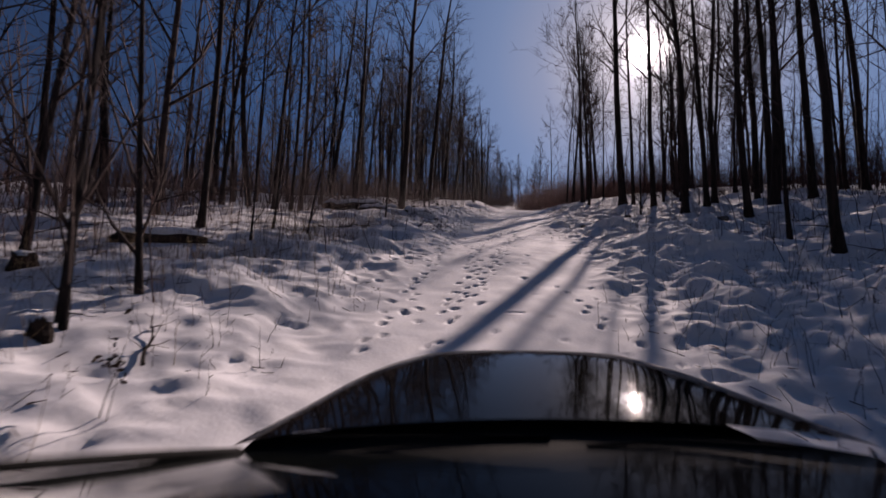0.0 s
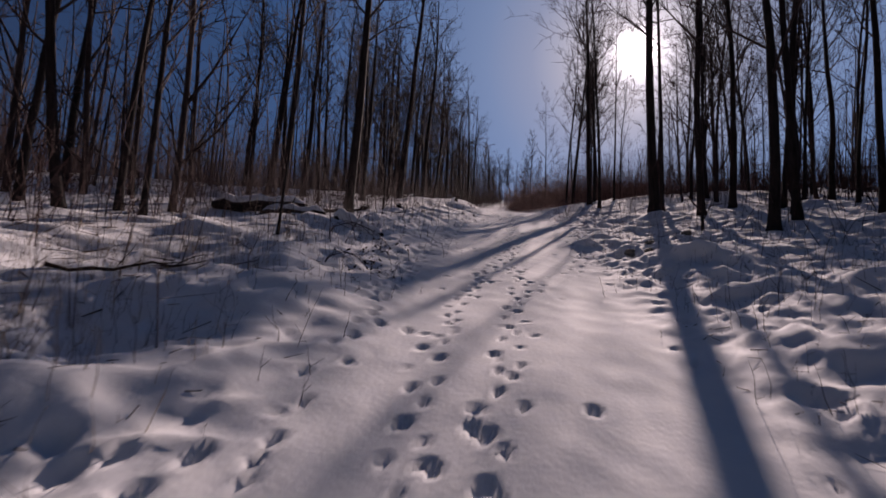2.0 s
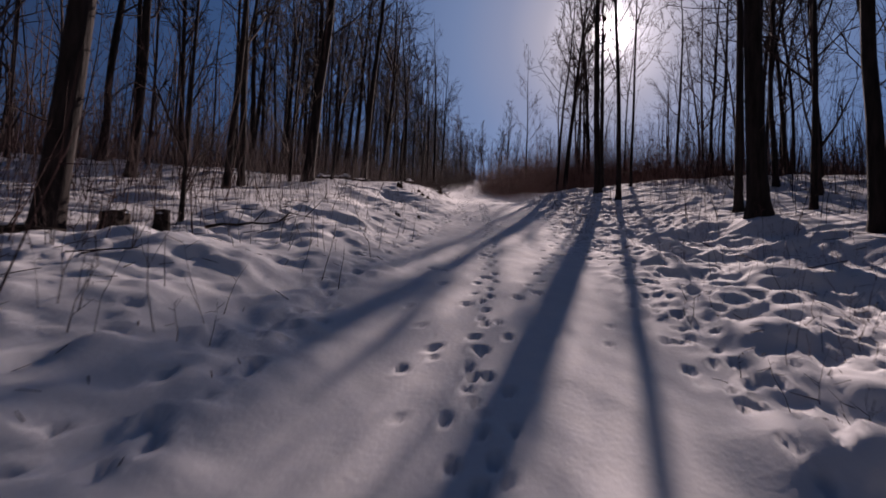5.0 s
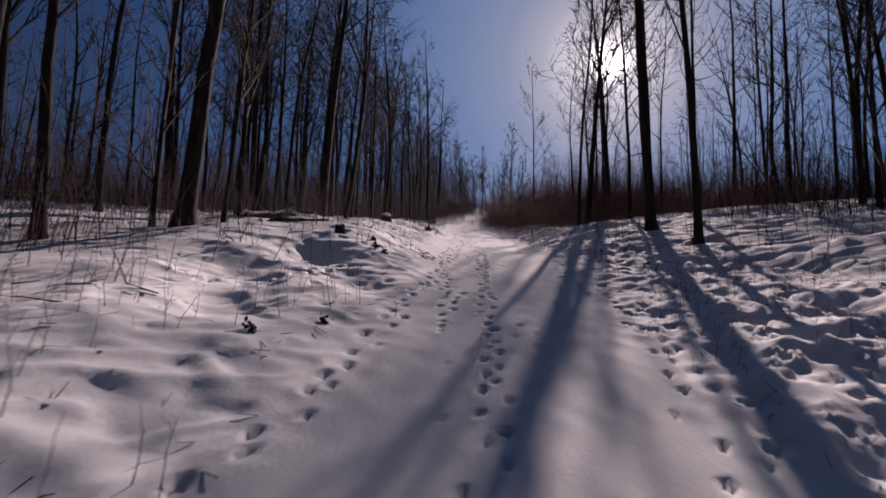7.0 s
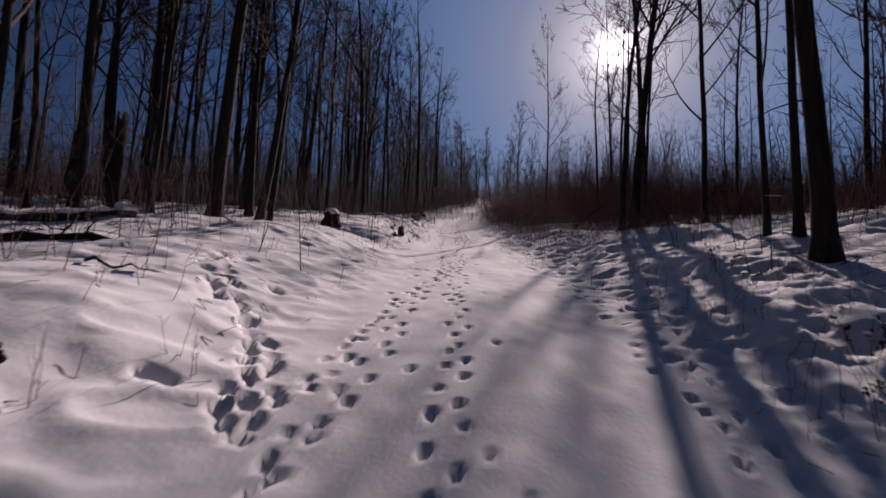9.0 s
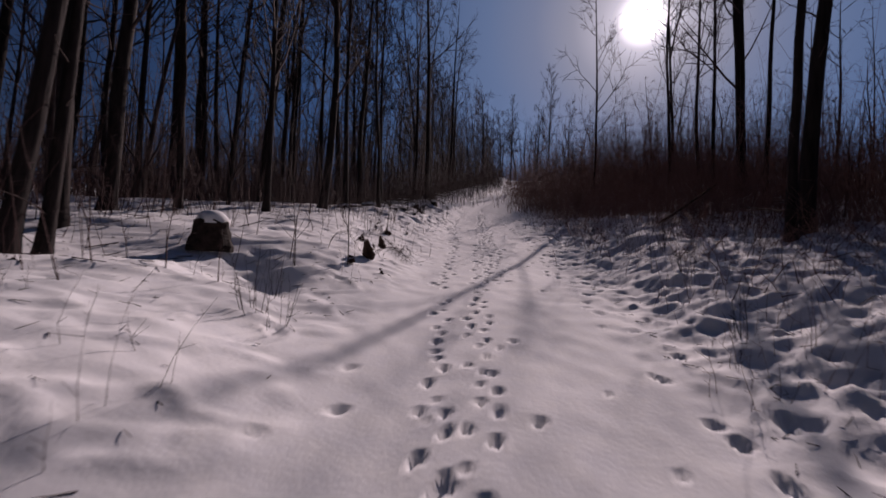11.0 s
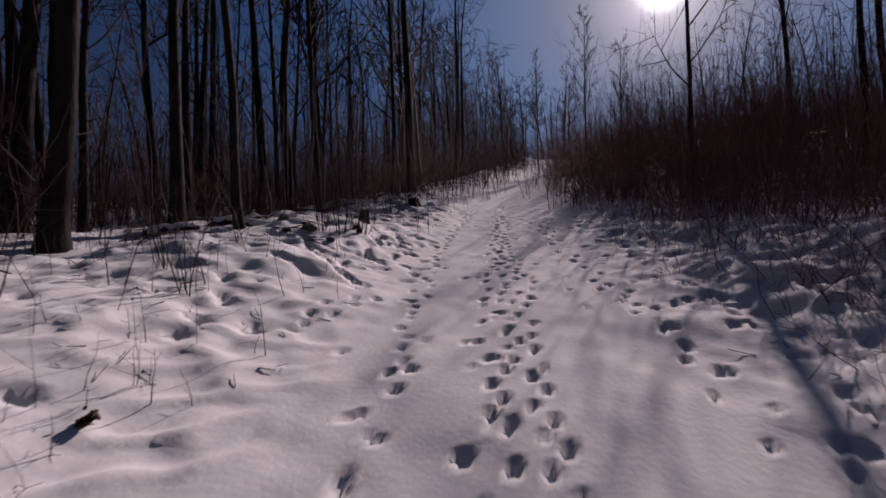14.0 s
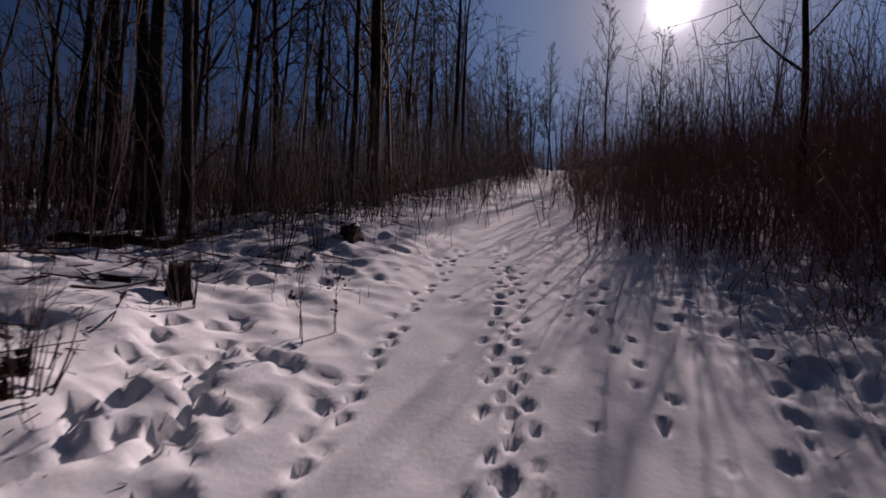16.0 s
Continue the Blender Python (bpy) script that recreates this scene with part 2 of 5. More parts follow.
print_line([(-1.5, 5.2), (-1.6, 8), (-1.7, 11.6), (-1.9, 15.4), (-2.2, 18.5), (-2.1, 23), (-2.1, 25), (-2.3, 28), (-1.8, 33), (-1.7, 36.5), (-1.4, 39), (-1.1, 42), (-0.9, 45), (-0.5, 48), (-0.9, 54)], 0.30, 0.07, 1, length=0.24)
print_line([(-0.8, 6.7), (-0.7, 10), (-1.0, 12.5), (-0.9, 14.4), (-0.6, 19), (-0.4, 22), (-0.2, 27), (-0.3, 34), (-0.4, 37), (-0.3, 42), (-0.2, 47), (-0.2, 51), (-0.4, 58), (-0.3, 62), (-0.2, 66), (-0.4, 72), (-0.8, 76)], 0.25, 0.09, 2, length=0.22)
print_line([(-0.5, 8), (-0.2, 12.5), (-0.1, 14.4), (0.1, 17), (-0.1, 19), (-0.1, 24)], 0.24, 0.08, 3, length=0.2)
print_line([(-1.0, 34.5), (-1.2, 38), (-1.6, 41), (-1.2, 44), (-0.6, 47), (-0.5, 50)], 0.26, 0.07, 4, length=0.22)
print_line([(1.6, 5.6), (1.4, 6.6), (1.2, 7.8), (1.0, 9)], 0.5, 0.05, 5)
print_line([(1.1, 18.0), (1.5, 19.6), (1.8, 20.7), (1.9, 23.2), (2.2, 25), (2.3, 27)], 0.22, 0.14, 6, length=0.2)
print_line([(0.5, 26.5), (0.8, 28.5), (1.5, 32), (2.2, 35.2)], 0.42, 0.08, 7)
print_line([(2.4, 35.4), (1.6, 37), (1.5, 38.2), (1.9, 41), (2.4, 43), (2.8, 45)], 0.27, 0.12, 8)
print_line([(-1.8, 40.2), (-1.95, 41.1), (-2.3, 41.8), (-2.6, 42.2), (-3.1, 42.7), (-3.5, 43.4), (-3.7, 44.6)], 0.11, 0.11, 9, length=0.28, width=0.16, depth=0.11)
print_line([(-4.7, 35.2), (-4.2, 35.7), (-3.6, 36.6), (-3.2, 38)], 0.14, 0.10, 10, length=0.3, width=0.17, depth=0.11)
print_line([(-1.0, 55), (-1.1, 58), (-1.2, 63), (-1.4, 67.5), (-1.5, 70.5), (-1.5, 75)], 0.26, 0.06, 11, length=0.22)
print_line([(0.0, 55.5), (0.1, 60), (0.0, 63.8), (0.2, 65.8), (0.0, 67.5), (-0.2, 70.3), (-0.4, 74)], 0.19, 0.10, 12, length=0.22)
print_line([(1.4, 56.5), (1.6, 60), (1.5, 62), (1.4, 65.5), (0.9, 70.6), (1.0, 73)], 0.33, 0.10, 13)
print_line([(-3.1, 15.2), (-2.6, 15.7), (-2.2, 16.4), (-2.3, 17.5)], 0.13, 0.10, 14)
print_line([(-2.2, 15.0), (-2.1, 15.8), (-2.0, 16.6), (-2.2, 17.4)], 0.16, 0.08, 15)
print_line([(-3.2, 9.0), (-2.8, 9.8), (-2.6, 10.3), (-2.1, 11.2)], 0.18, 0.20, 16, length=0.3, width=0.18)
print_line([(-2.6, 22.2), (-2.2, 23), (-2.25, 24), (-2.0, 25)], 0.30, 0.12, 17, length=0.28)
print_line([(-3.1, 62.6), (-2.6, 63.1), (-2.2, 63.5), (-1.9, 64.6), (-2.4, 65.4), (-3.3, 66.6)], 0.2, 0.12, 18)
print_line([(-2.2, 67.6), (-2.5, 68.3), (-2.7, 69.0), (-3.1, 69.6)], 0.13, 0.22, 19, length=0.3, width=0.18, depth=0.12)


def trampled(y0, y1, d0, d1, count, seed, size=0.2):
    """Scattered holes where the crust is broken."""
    rng = random.Random(seed)
    for _ in range(count):
        y, d = rng.uniform(y0, y1), rng.uniform(d0, d1)
        PRINTS.append((float(trail_x(np.array(y))) + d, y, rng.uniform(-1.5, 1.5), size * rng.uniform(0.6, 1.6), size * rng.uniform(0.6, 0.95), rng.uniform(0.03, 0.10)))


trampled(4, 22, 1.9, 5.2, 120, 31)
trampled(17, 36, 1.7, 5.2, 330, 32)
trampled(34, 50, 1.8, 5.2, 190, 33)
trampled(48, 72, 1.5, 4.2, 240, 34, 0.17)
trampled(3, 30, -5.2, -2.2, 150, 35)
trampled(30, 62, -5.2, -2.4, 60, 36)
trampled(62, 74, -5.2, -2.2, 90, 37)
trampled(4, 74, -1.9, 2.0, 130, 38, 0.10)
trampled(5, 30, -1.4, 0.6, 60, 39, 0.14)
trampled(34, 52, -1.6, 0.4, 25, 40, 0.14)
trampled(55, 75, -1.5, 0.6, 25, 41, 0.13)
trampled(65.8, 69.2, -2.9, -1.5, 46, 42, 0.22)


def trench(pts, half, depth):
    """A dragged furrow through plan points given as (x, y)."""
    for (x0, y0), (x1, y1) in zip(pts, pts[1:]):
        ln = math.hypot(x1 - x0, y1 - y0)
        PRINTS.append(((x0 + x1) / 2, (y0 + y1) / 2, math.atan2(x1 - x0, y1 - y0), ln * 1.25, half * 2, depth))


trench([(5.4, 66.9), (5.55, 66.5), (5.72, 66.15), (5.95, 65.78), (6.25, 65.4), (6.55, 65.12), (6.85, 64.97)], 0.055, 0.13)
trench([(6.75, 67.8), (6.4, 67.3), (6.55, 66.8), (6.9, 66.4)], 0.07, 0.11)


def ground_height(x, y):
    d = x - trail_x(y)
    z = land(x, y)
    near = np.clip(1 - (np.abs(y - 35) - 50) / 40, 0, 1) * np.clip(1 - (np.abs(d) - 14) / 10, 0, 1)
    side = np.clip((np.abs(d) - 1.3) / 1.6, 0, 1)
    right = np.clip((d - 1.8) / 1.5, 0, 1)
    # the wind has smoothed the left bank midway
    side = side * (1 - 0.68 * np.clip((-d - 1.5) / 1.0, 0, 1) * np.clip((y - 30) / 4, 0, 1) * np.clip((65 - y) / 4, 0, 1))
    # soft wind-worn rolls on the trail, lumps and hummocks beside it
    z = z + near * 0.020 * vnoise(x / 0.9, y / 1.6, 11) + near * 0.008 * vnoise(x / 0.23, y / 0.31, 12)
    z = z + near * side * (0.05 * vnoise(x / 0.55, y / 0.6, 13) + 0.034 * vnoise(x / 0.23, y / 0.22, 14))
    # crusted edges carved by the wind, lying across the slope
    a, b = x * 0.83 + y * 0.56, y * 0.83 - x * 0.56
    crust = 1 - np.abs(vnoise(a / 0.9, b / 0.34, 17) + 0.35 * vnoise(a / 0.31, b / 0.17, 18))
    z = z + near * np.clip((np.abs(d) - 1.5) / 0.9, 0, 1) * 0.045 * np.clip(crust - 0.55, 0, 1) / 0.45
    upper = np.clip((y - 29) / 5, 0, 1)
    lump = np.clip(vnoise(x / 0.8, y / 0.75, 15) - 0.25, 0, 1) * (0.15 + 0.12 * right * (1 - 0.8 * upper) - 0.08 * upper)
    z = z + near * side * lump
    pit = np.clip(vnoise(x / 0.36, y / 0.36, 16) - 0.42, 0, 1) * (0.10 + 0.10 * right * (1 - 0.5 * upper))
    return z - near * side * pit


def stamp(xs, ys, z):
    """Press the prints into the grid of rows ys and columns (offset + trail)."""
    dent, heap = np.zeros_like(z), np.zeros_like(z)
    for px, py, hd, ln, wd, dp in PRINTS:
        j0, j1 = np.searchsorted(ys, (py - 0.45, py + 0.45))
        tx = float(trail_x(np.array(py)))
        i0, i1 = np.searchsorted(xs, (px - tx - 0.5, px - tx + 0.5))
        if j1 - j0 < 2 or i1 - i0 < 2:
            continue
        Y = ys[j0:j1, None]
        X = xs[None, i0:i1] + trail_x(ys[j0:j1])[:, None]
        dx, dy = X - px, Y - py
        u, v = dx * math.cos(hd) - dy * math.sin(hd), dx * math.sin(hd) + dy * math.cos(hd)
        r = (np.abs(u / (wd * 0.5)) ** 2.6 + np.abs(v / (ln * 0.5)) ** 2.6) ** (1 / 2.6)
        wall = np.clip((r - 0.78) / 0.28, 0, 1)
        hole = -dp * (1 - wall ** 2 * (3 - 2 * wall)) * (0.8 + 0.35 * v / ln)
        rim = 0.10 * dp * np.exp(-((r - 1.26) / 0.17) ** 2)
        dent[j0:j1, i0:i1] = np.minimum(dent[j0:j1, i0:i1], hole)
        heap[j0:j1, i0:i1] = np.maximum(heap[j0:j1, i0:i1], rim)
    return z + dent + heap * np.clip(1 + dent / 0.03, 0, 1)


def build_ground():
    core = np.arange(-2.6, 2.6001, 0.042)
    outer = axis(-5.4, 5.4, 0.066, -450, 450, 1.16)
    xs = np.concatenate([outer[outer < -2.62], core, outer[outer > 2.62]])
    ys = axis(2.5, 74.5, 0.063, -190, 880, 1.13)
    X = xs[None, :] + trail_x(ys)[:, None]
    Y = np.repeat(ys[:, None], len(xs), 1)
    Z = stamp(xs, ys, ground_height(X, Y))
    nr, nc = X.shape
    co = np.stack([X, Y, Z], -1).reshape(-1, 3).astype(np.float32)
    i = np.arange((nr - 1) * (nc - 1))
    a = (i // (nc - 1)) * nc + i % (nc - 1)
    quads = np.stack([a, a + 1, a + 1 + nc, a + nc], 1).astype(np.int32)
    me = bpy.data.meshes.new("ground")
    me.vertices.add(len(co))
    me.vertices.foreach_set("co", co.ravel())
    me.loops.add(quads.size)
    me.loops.foreach_set("vertex_index", quads.ravel())
    me.polygons.add(len(quads))
    me.polygons.foreach_set("loop_start", np.arange(len(quads), dtype=np.int32) * 4)
    me.polygons.foreach_set("use_smooth", np.ones(len(quads), bool))
    me.update(calc_edges=True)
    me.materials.append(SNOW)
    return tagged(new("ground", me), "white trodden snow over sloping forest ground", "snow", kind="structure")


ground = build_ground()


def ground_z(x, y):
    return float(ground_height(np.array([float(x)]), np.array([float(y)]))[0])


# ---- trees ----
def make_tree(seed, height=19.0, radius=0.17, clear=0.38, crook=0.04, twiggy=1.0, fork=False, heft=1.0, limb_count=16, label="tall bare hardwood tree with grey-brown bark standing in snow"):
    """A bare forest tree: trunk with root flare, and a crown of limbs and twigs."""
    rng = random.Random(seed)
    top = new("tree")
    tagged(top, label, "tree")
    tr = Tubes()
    n = 16 if twiggy > 0 else 8
    pts = [Vector((0, 0, -0.5))]
    d = Vector((rng.uniform(-.02, .02), rng.uniform(-.02, .02), 1))
    for i in range(n):
        d = (d + Vector((rng.uniform(-crook, crook), rng.uniform(-crook, crook), 0.06))).normalized()
        pts.append(pts[-1] + d * ((height + 0.5) / n))
    pts.insert(1, Vector((pts[0].lerp(pts[1], 0.36))))
    pts.insert(2, Vector((pts[0].lerp(pts[2], 0.62))))

    def rad(z):
        s = max(z, 0) / height
        flare = 0.55 * math.exp(-max(z, 0) / 0.28)
        return radius * ((1 - s) ** 0.85 * (1 + flare) + 0.035)
    radii = [rad(p.z) for p in pts]
    tr.tube(pts, radii, 9 if twiggy > 0 else 6)
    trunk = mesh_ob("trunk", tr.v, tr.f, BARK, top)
    cr = Tubes()
    stems = [(pts, height, radius)]
    if fork:
        s = rng.uniform(0.52, 0.66)
        p, dd = at(pts, s)
        fp = wander(rng, p, fan(rng, dd, 22), height * (1 - s) * 0.9, 9, 0.06, 0.07)
        fr = [rad(p.z) * 0.75 * (1 - i / 10) + 0.008 for i in range(10)]
        cr.tube(fp, fr, 6)
        stems.append((fp, height * 0.5, radius * 0.6))
    for si, (sp, sh, sr) in enumerate(stems):
        limbs = (limb_count if si == 0 else 8) if twiggy > 0 else 12
        for k in range(limbs):
            s = clear + (0.97 - clear) * ((k + rng.random()) / limbs) if si == 0 else 0.15 + 0.8 * (k + rng.random()) / limbs
            p, dd = at(sp, s)
            ln = (1 - s) * height * 0.27 * rng.uniform(0.5, 1.3) + 1.2
            r0 = min(rad(p.z) * 0.42, 0.05) * rng.uniform(0.6, 1.0) * min(heft, 1.4) + 0.006
            ls = 5 if twiggy > 0 else 3
            lp = wander(rng, p, fan(rng, dd, 48), ln, ls, 0.15, 0.15)
            cr.tube(lp, [r0 * (1 - 0.85 * i / ls) for i in range(ls + 1)], 3)
            for q in range(5 if twiggy > 0 else 3):
                s2 = rng.uniform(0.25, 0.98)
                p2, d2 = at(lp, s2)
                l2 = ln * rng.uniform(0.25, 0.5)
                bs = 2
                bp = wander(rng, p2, fan(rng, d2, 42), l2, bs, 0.2, 0.07)
                cr.tube(bp, [max(r0 * 0.55 * (1 - s2 * 0.5), 0.010 * heft) * (1 - 0.75 * i / bs) + 0.003 for i in range(bs + 1)], 3)
                for w in range(4 if twiggy > 0 else 3):
                    s3 = rng.uniform(0.2, 1.0)
                    p3, d3 = at(bp, s3)
                    tp = wander(rng, p3, fan(rng, d3, 38), l2 * rng.uniform(0.3, 0.6), 1, 0.2, 0.04)
                    cr.tube(tp, [0.011 * heft, 0.005 * heft], 3)
    # a few dead stubs low on the trunk
    for k in range(rng.randint(1, 4)):
        p, dd = at(pts, rng.uniform(0.12, clear))
        bp = wander(rng, p, fan(rng, dd, 75), rng.uniform(0.3, 1.6), 4, 0.2)
        cr.tube(bp, [0.018, 0.014, 0.01, 0.007, 0.004], 4)
    mesh_ob("crown", cr.v, cr.f, TWIG, top, "bare limbs and fine twigs")
    return top


def place_tree(proto, x, y, height, girth, lean=(0, 0), turn=0.0, group=""):
    """A copy of a tree at (x, y): height in metres, girth as trunk diameter, lean in degrees to the right and away."""
    base_h, base_d = proto["tall"], proto["thick"]
    sxy, sz = girth / base_d, height / base_h
    m = pose(x, y, ground_z(x, y) - 0.02, -lean[1], lean[0], 0) @ pose(0, 0, 0, 0, 0, turn) @ Matrix.Diagonal((sxy, sxy, sz, 1))
    t = copy_thing(proto, m)
    if group:
        t["group"] = group
    return t

protos = []
for k in range(12):
    r = (0.10, 0.145, 0.20)[k % 3]
    h = 13 + r * 40 + (k % 5) * 0.5
    p = make_tree(100 + k, h, r, clear=(0.30, 0.40, 0.48, 0.36)[k // 3], crook=(0.03, 0.05, 0.07)[(k + k // 3) % 3], twiggy=1.0, fork=k % 4 == 1, heft=1.2)
    p["tall"], p["thick"] = h, 2 * r
    protos.append(p)


def pattern_for(rng, girth):
    """A pattern tree of about that girth."""
    kind = 0 if girth < 0.24 else (1 if girth < 0.345 else 2)
    return protos[rng.randrange(4) * 3 + kind]


PLACED = []
light_protos = []
for k in range(8):
    p = make_tree(300 + k, 15.0, 0.12, clear=(0.22, 0.34, 0.42, 0.15)[k % 4], crook=(0.03, 0.06, 0.09)[k % 3], twiggy=0.0, heft=1.8, label="slim bare young tree with dark bark standing in snow")
    p["tall"], p["thick"] = 15.0, 0.24
    light_protos.append(p)

# x, y, trunk diameter, lean to the right in degrees
EDGE_FIRST_LEFT = [(-2.6, 27.3, .40, 3), (-6.4, 12.2, .18, 2), (-3.1, 3.9, .06, 0), (-3.25, 4.05, .07, 1), (-3.4, 5.3, .08, -5), (-6.1, 6.8, .12, 3), (-4.4, 10.6, .05, 1),
                   (-3.5, 11.9, .055, 9), (-4.7, 12.8, .07, 4), (-7.1, 21.4, .18, 1), (-5.7, 28.8, .30, 2), (-2.3, 18.0, .06, 3), (-1.3, 28.7, .09, 0), (-7.4, 38.0, .34, 1),
                   (-10.1, 21, .22, 2), (-3.4, 36.5, .24, 2), (-1.5, 40.3, .43, 2), (-2.2, 40.2, .14, 0), (-0.4, 40.0, .12, 4)]
EDGE_FIRST_RIGHT = [(12.0, 23.3, .33, -2), (13.9, 24.6, .28, -1), (11.4, 17.4, .25, -1), (8.8, 11.9, .11, -1), (8.4, 9.9, .20, 0), (15.5, 23.0, .23, -1), (12.1, 31.5, .48, -1),
                    (13.2, 29.3, .33, 0), (15.5, 26.6, .31, 1), (15.4, 21.8, .33, 0), (10.2, 24.2, .09, 1), (16.6, 28.8, .22, 2), (14.3, 35.2, .27, -1), (12.8, 41.3, .23, -1),
                    (13.35, 44.95, .36, -1), (15.6, 45.7, .16, 0), (14.3, 46.6, .19, -1), (15.0, 48.4, .16, 0), (16.0, 34.0, .19, 1)]
EDGE_SECOND_LEFT = [(-0.1, 51.6, .42, 3), (0.9, 52.5, .26, 4), (1.1, 52.9, .2, 4), (-3.2, 50.2, .30, 2), (-0.8, 60.0, .22, 1), (2.2, 65.2, .33, 2), (-1.6, 68.6, .40, 2),
                    (-4.6, 66.2, .36, 2), (-4.2, 71.0, .34, 1), (4.4, 66.6, .16, 0), (-0.6, 62.9, .14, 2), (-5.0, 82.5, .40, 0), (-4.4, 82.3, .40, 0),
                    (-9.6, 79, .55, 0), (2.2, 75.3, .34, 1), (6.3, 78.6, .36, 1), (0.2, 77.5, .38, 1), (5.4, 79.5, .22, 0)]
EDGE_SECOND_RIGHT = [(14.8, 56.3, .22, 0), (17.0, 54, .22, -2), (23.0, 70.2, .50, -1), (17.8, 78.0, .20, 0), (27.2, 85.4, .30, 0), (19.8, 64.0, .2, 0), (21.5, 68.0, .26, -1),
                     (22.5, 72.0, .24, 0), (20.5, 73.0, .2, 1), (24.0, 76.0, .26, 0)]


def edge_trees(rows, group, seed, tall=1.0):
    rng = random.Random(seed)
    for x, y, girth, lean in rows:
        proto = pattern_for(rng, girth) if girth > 0.15 else rng.choice(light_protos)
        height = 20 * min(1.1, 0.55 + girth * 1.3) if girth > 0.15 else 4.5 + girth * 45
        place_tree(proto, x, y, height * tall * rng.uniform(0.95, 1.1), girth, (lean, rng.gauss(0, 1.0)), rng.uniform(0, 360), group)
        PLACED.append((x, y))


edge_trees(EDGE_FIRST_LEFT, "trees beside the trail", 1)
edge_trees(EDGE_FIRST_RIGHT, "trees beside the trail", 2, 1.2)
edge_rng = random.Random(78)
DEEP_RIGHT = []
for k in range(16):
    ty = edge_rng.uniform(22, 46)
    DEEP_RIGHT.append((16.5 + (ty - 22) * 0.12 + edge_rng.uniform(0, 8), ty, edge_rng.choice((.16, .18, .22, .26)), edge_rng.gauss(0, 1.3)))
for k in range(15):
    ty = edge_rng.uniform(43, 58)
    DEEP_RIGHT.append((21 + edge_rng.uniform(0, 13), ty, edge_rng.choice((.16, .2, .24, .3)), edge_rng.gauss(0, 1.3)))
edge_trees(DEEP_RIGHT, "trees of the wood", 5, 1.1)
edge_trees(EDGE_SECOND_LEFT, "trees beside the trail", 3)
edge_trees(EDGE_SECOND_RIGHT, "trees beside the trail", 4, 1.2)
# spreading and slender trees that stand clear against the sky
dome_protos = []
for k in range(3):
    p = make_tree(410 + k, 14.0, 0.15, clear=(0.30, 0.36, 0.42)[k], crook=0.04, heft=2.0, limb_count=26, label="spreading bare tree with a rounded twiggy crown in snow")
    p["tall"], p["thick"] = 14.0, 0.30
    dome_protos.append(p)
for k, (x, y, h, girth) in enumerate(((5.2, 86.0, 18, 0.3), (22.3, 109.0, 16, 0.22), (17.2, 110.0, 12, 0.16), (14.5, 121, 15, 0.36), (18.2, 128, 12, 0.3), (20.6, 125, 10, 0.26), (16.0, 132, 13, 0.3),
                                      (10.5, 124, 14, 0.3), (15.7, 57.1, 22, 0.36), (23.5, 122, 11, 0.26), (8.0, 104, 15, 0.3))):
    place_tree(dome_protos[k % 3], x, y, h, girth, (0, 0), 40 * h, "trees beside the trail")
    PLACED.append((x, y))
for x, y, h, girth in ((-0.2, 54.8, 17, 0.26), (2.7, 67.5, 17, 0.24), (-3.8, 52.5, 16, 0.2), (1.6, 60.5, 15, 0.2), (-2.4, 46.5, 15, 0.2), (-5.6, 58.5, 17, 0.22), (0.6, 71.5, 17, 0.24), (3.6, 74.0, 16, 0.22), (-6.0, 49.0, 16, 0.22), (-7.5, 42.0, 16, 0.24), (-9.0, 33.5, 15, 0.22), (-3.6, 62.5, 17, 0.24), (20.0, 92, 9, 0.14)):
    place_tree(dome_protos[int(h) % 3], x, y, h, girth, (0, 0), 40 * h, "trees beside the trail")
    PLACED.append((x, y))


def joined_wood(name, rows, mat, label):
    """Many slim trees as one mesh: rows of pattern, x, y, height, diameter, lean, turn."""
    cache, vs, fs, off = {}, [], [], 0
    for proto, x, y, h, girth, lean, turn in rows:
        if proto.name not in cache:
            v, f, o = [], [], 0
            for ch in proto.children:
                me = ch.data
                co = np.empty(len(me.vertices) * 3, np.float32)
                me.vertices.foreach_get("co", co)
                idx = np.empty(len(me.loops), np.int32)
                me.loops.foreach_get("vertex_index", idx)
                v.append(co.reshape(-1, 3))
                f.append(idx.reshape(-1, 4) + o)
                o += len(me.vertices)
            cache[proto.name] = (np.concatenate(v), np.concatenate(f))
        v, f = cache[proto.name]
        m = pose(x, y, ground_z(x, y) - 0.02, -lean[1], lean[0], 0) @ pose(0, 0, 0, 0, 0, turn) @ Matrix.Diagonal((girth / 0.24, girth / 0.24, h / 15.0, 1))
        m = np.array(m)
        # limbs keep a natural reach even on thin stems
        reach = np.clip(v[:, 2:3] / 15.0 - 0.15, 0, 1)
        w = v.copy()
        w[:, :2] *= 1 + reach * max(0.0, h / 15.0 * 0.24 / girth - 1) * 0.8
        vs.append(w @ m[:3, :3].T + m[:3, 3])
        fs.append(f + off)
        off += len(v)
    v, f = np.concatenate(vs).astype(np.float32), np.concatenate(fs).astype(np.int32)
    me = bpy.data.meshes.new(name)
    me.vertices.add(len(v))
    me.vertices.foreach_set("co", v.ravel())
    me.loops.add(f.size)
    me.loops.foreach_set("vertex_index", f.ravel())
    me.polygons.add(len(f))
    me.polygons.foreach_set("loop_start", np.arange(len(f), dtype=np.int32) * 4)
    me.polygons.foreach_set("use_smooth", np.ones(len(f), bool))
    me.update(calc_edges=True)
    me.materials.append(mat)
    return tagged(new(name, me), label, "trees", kind="stuff")


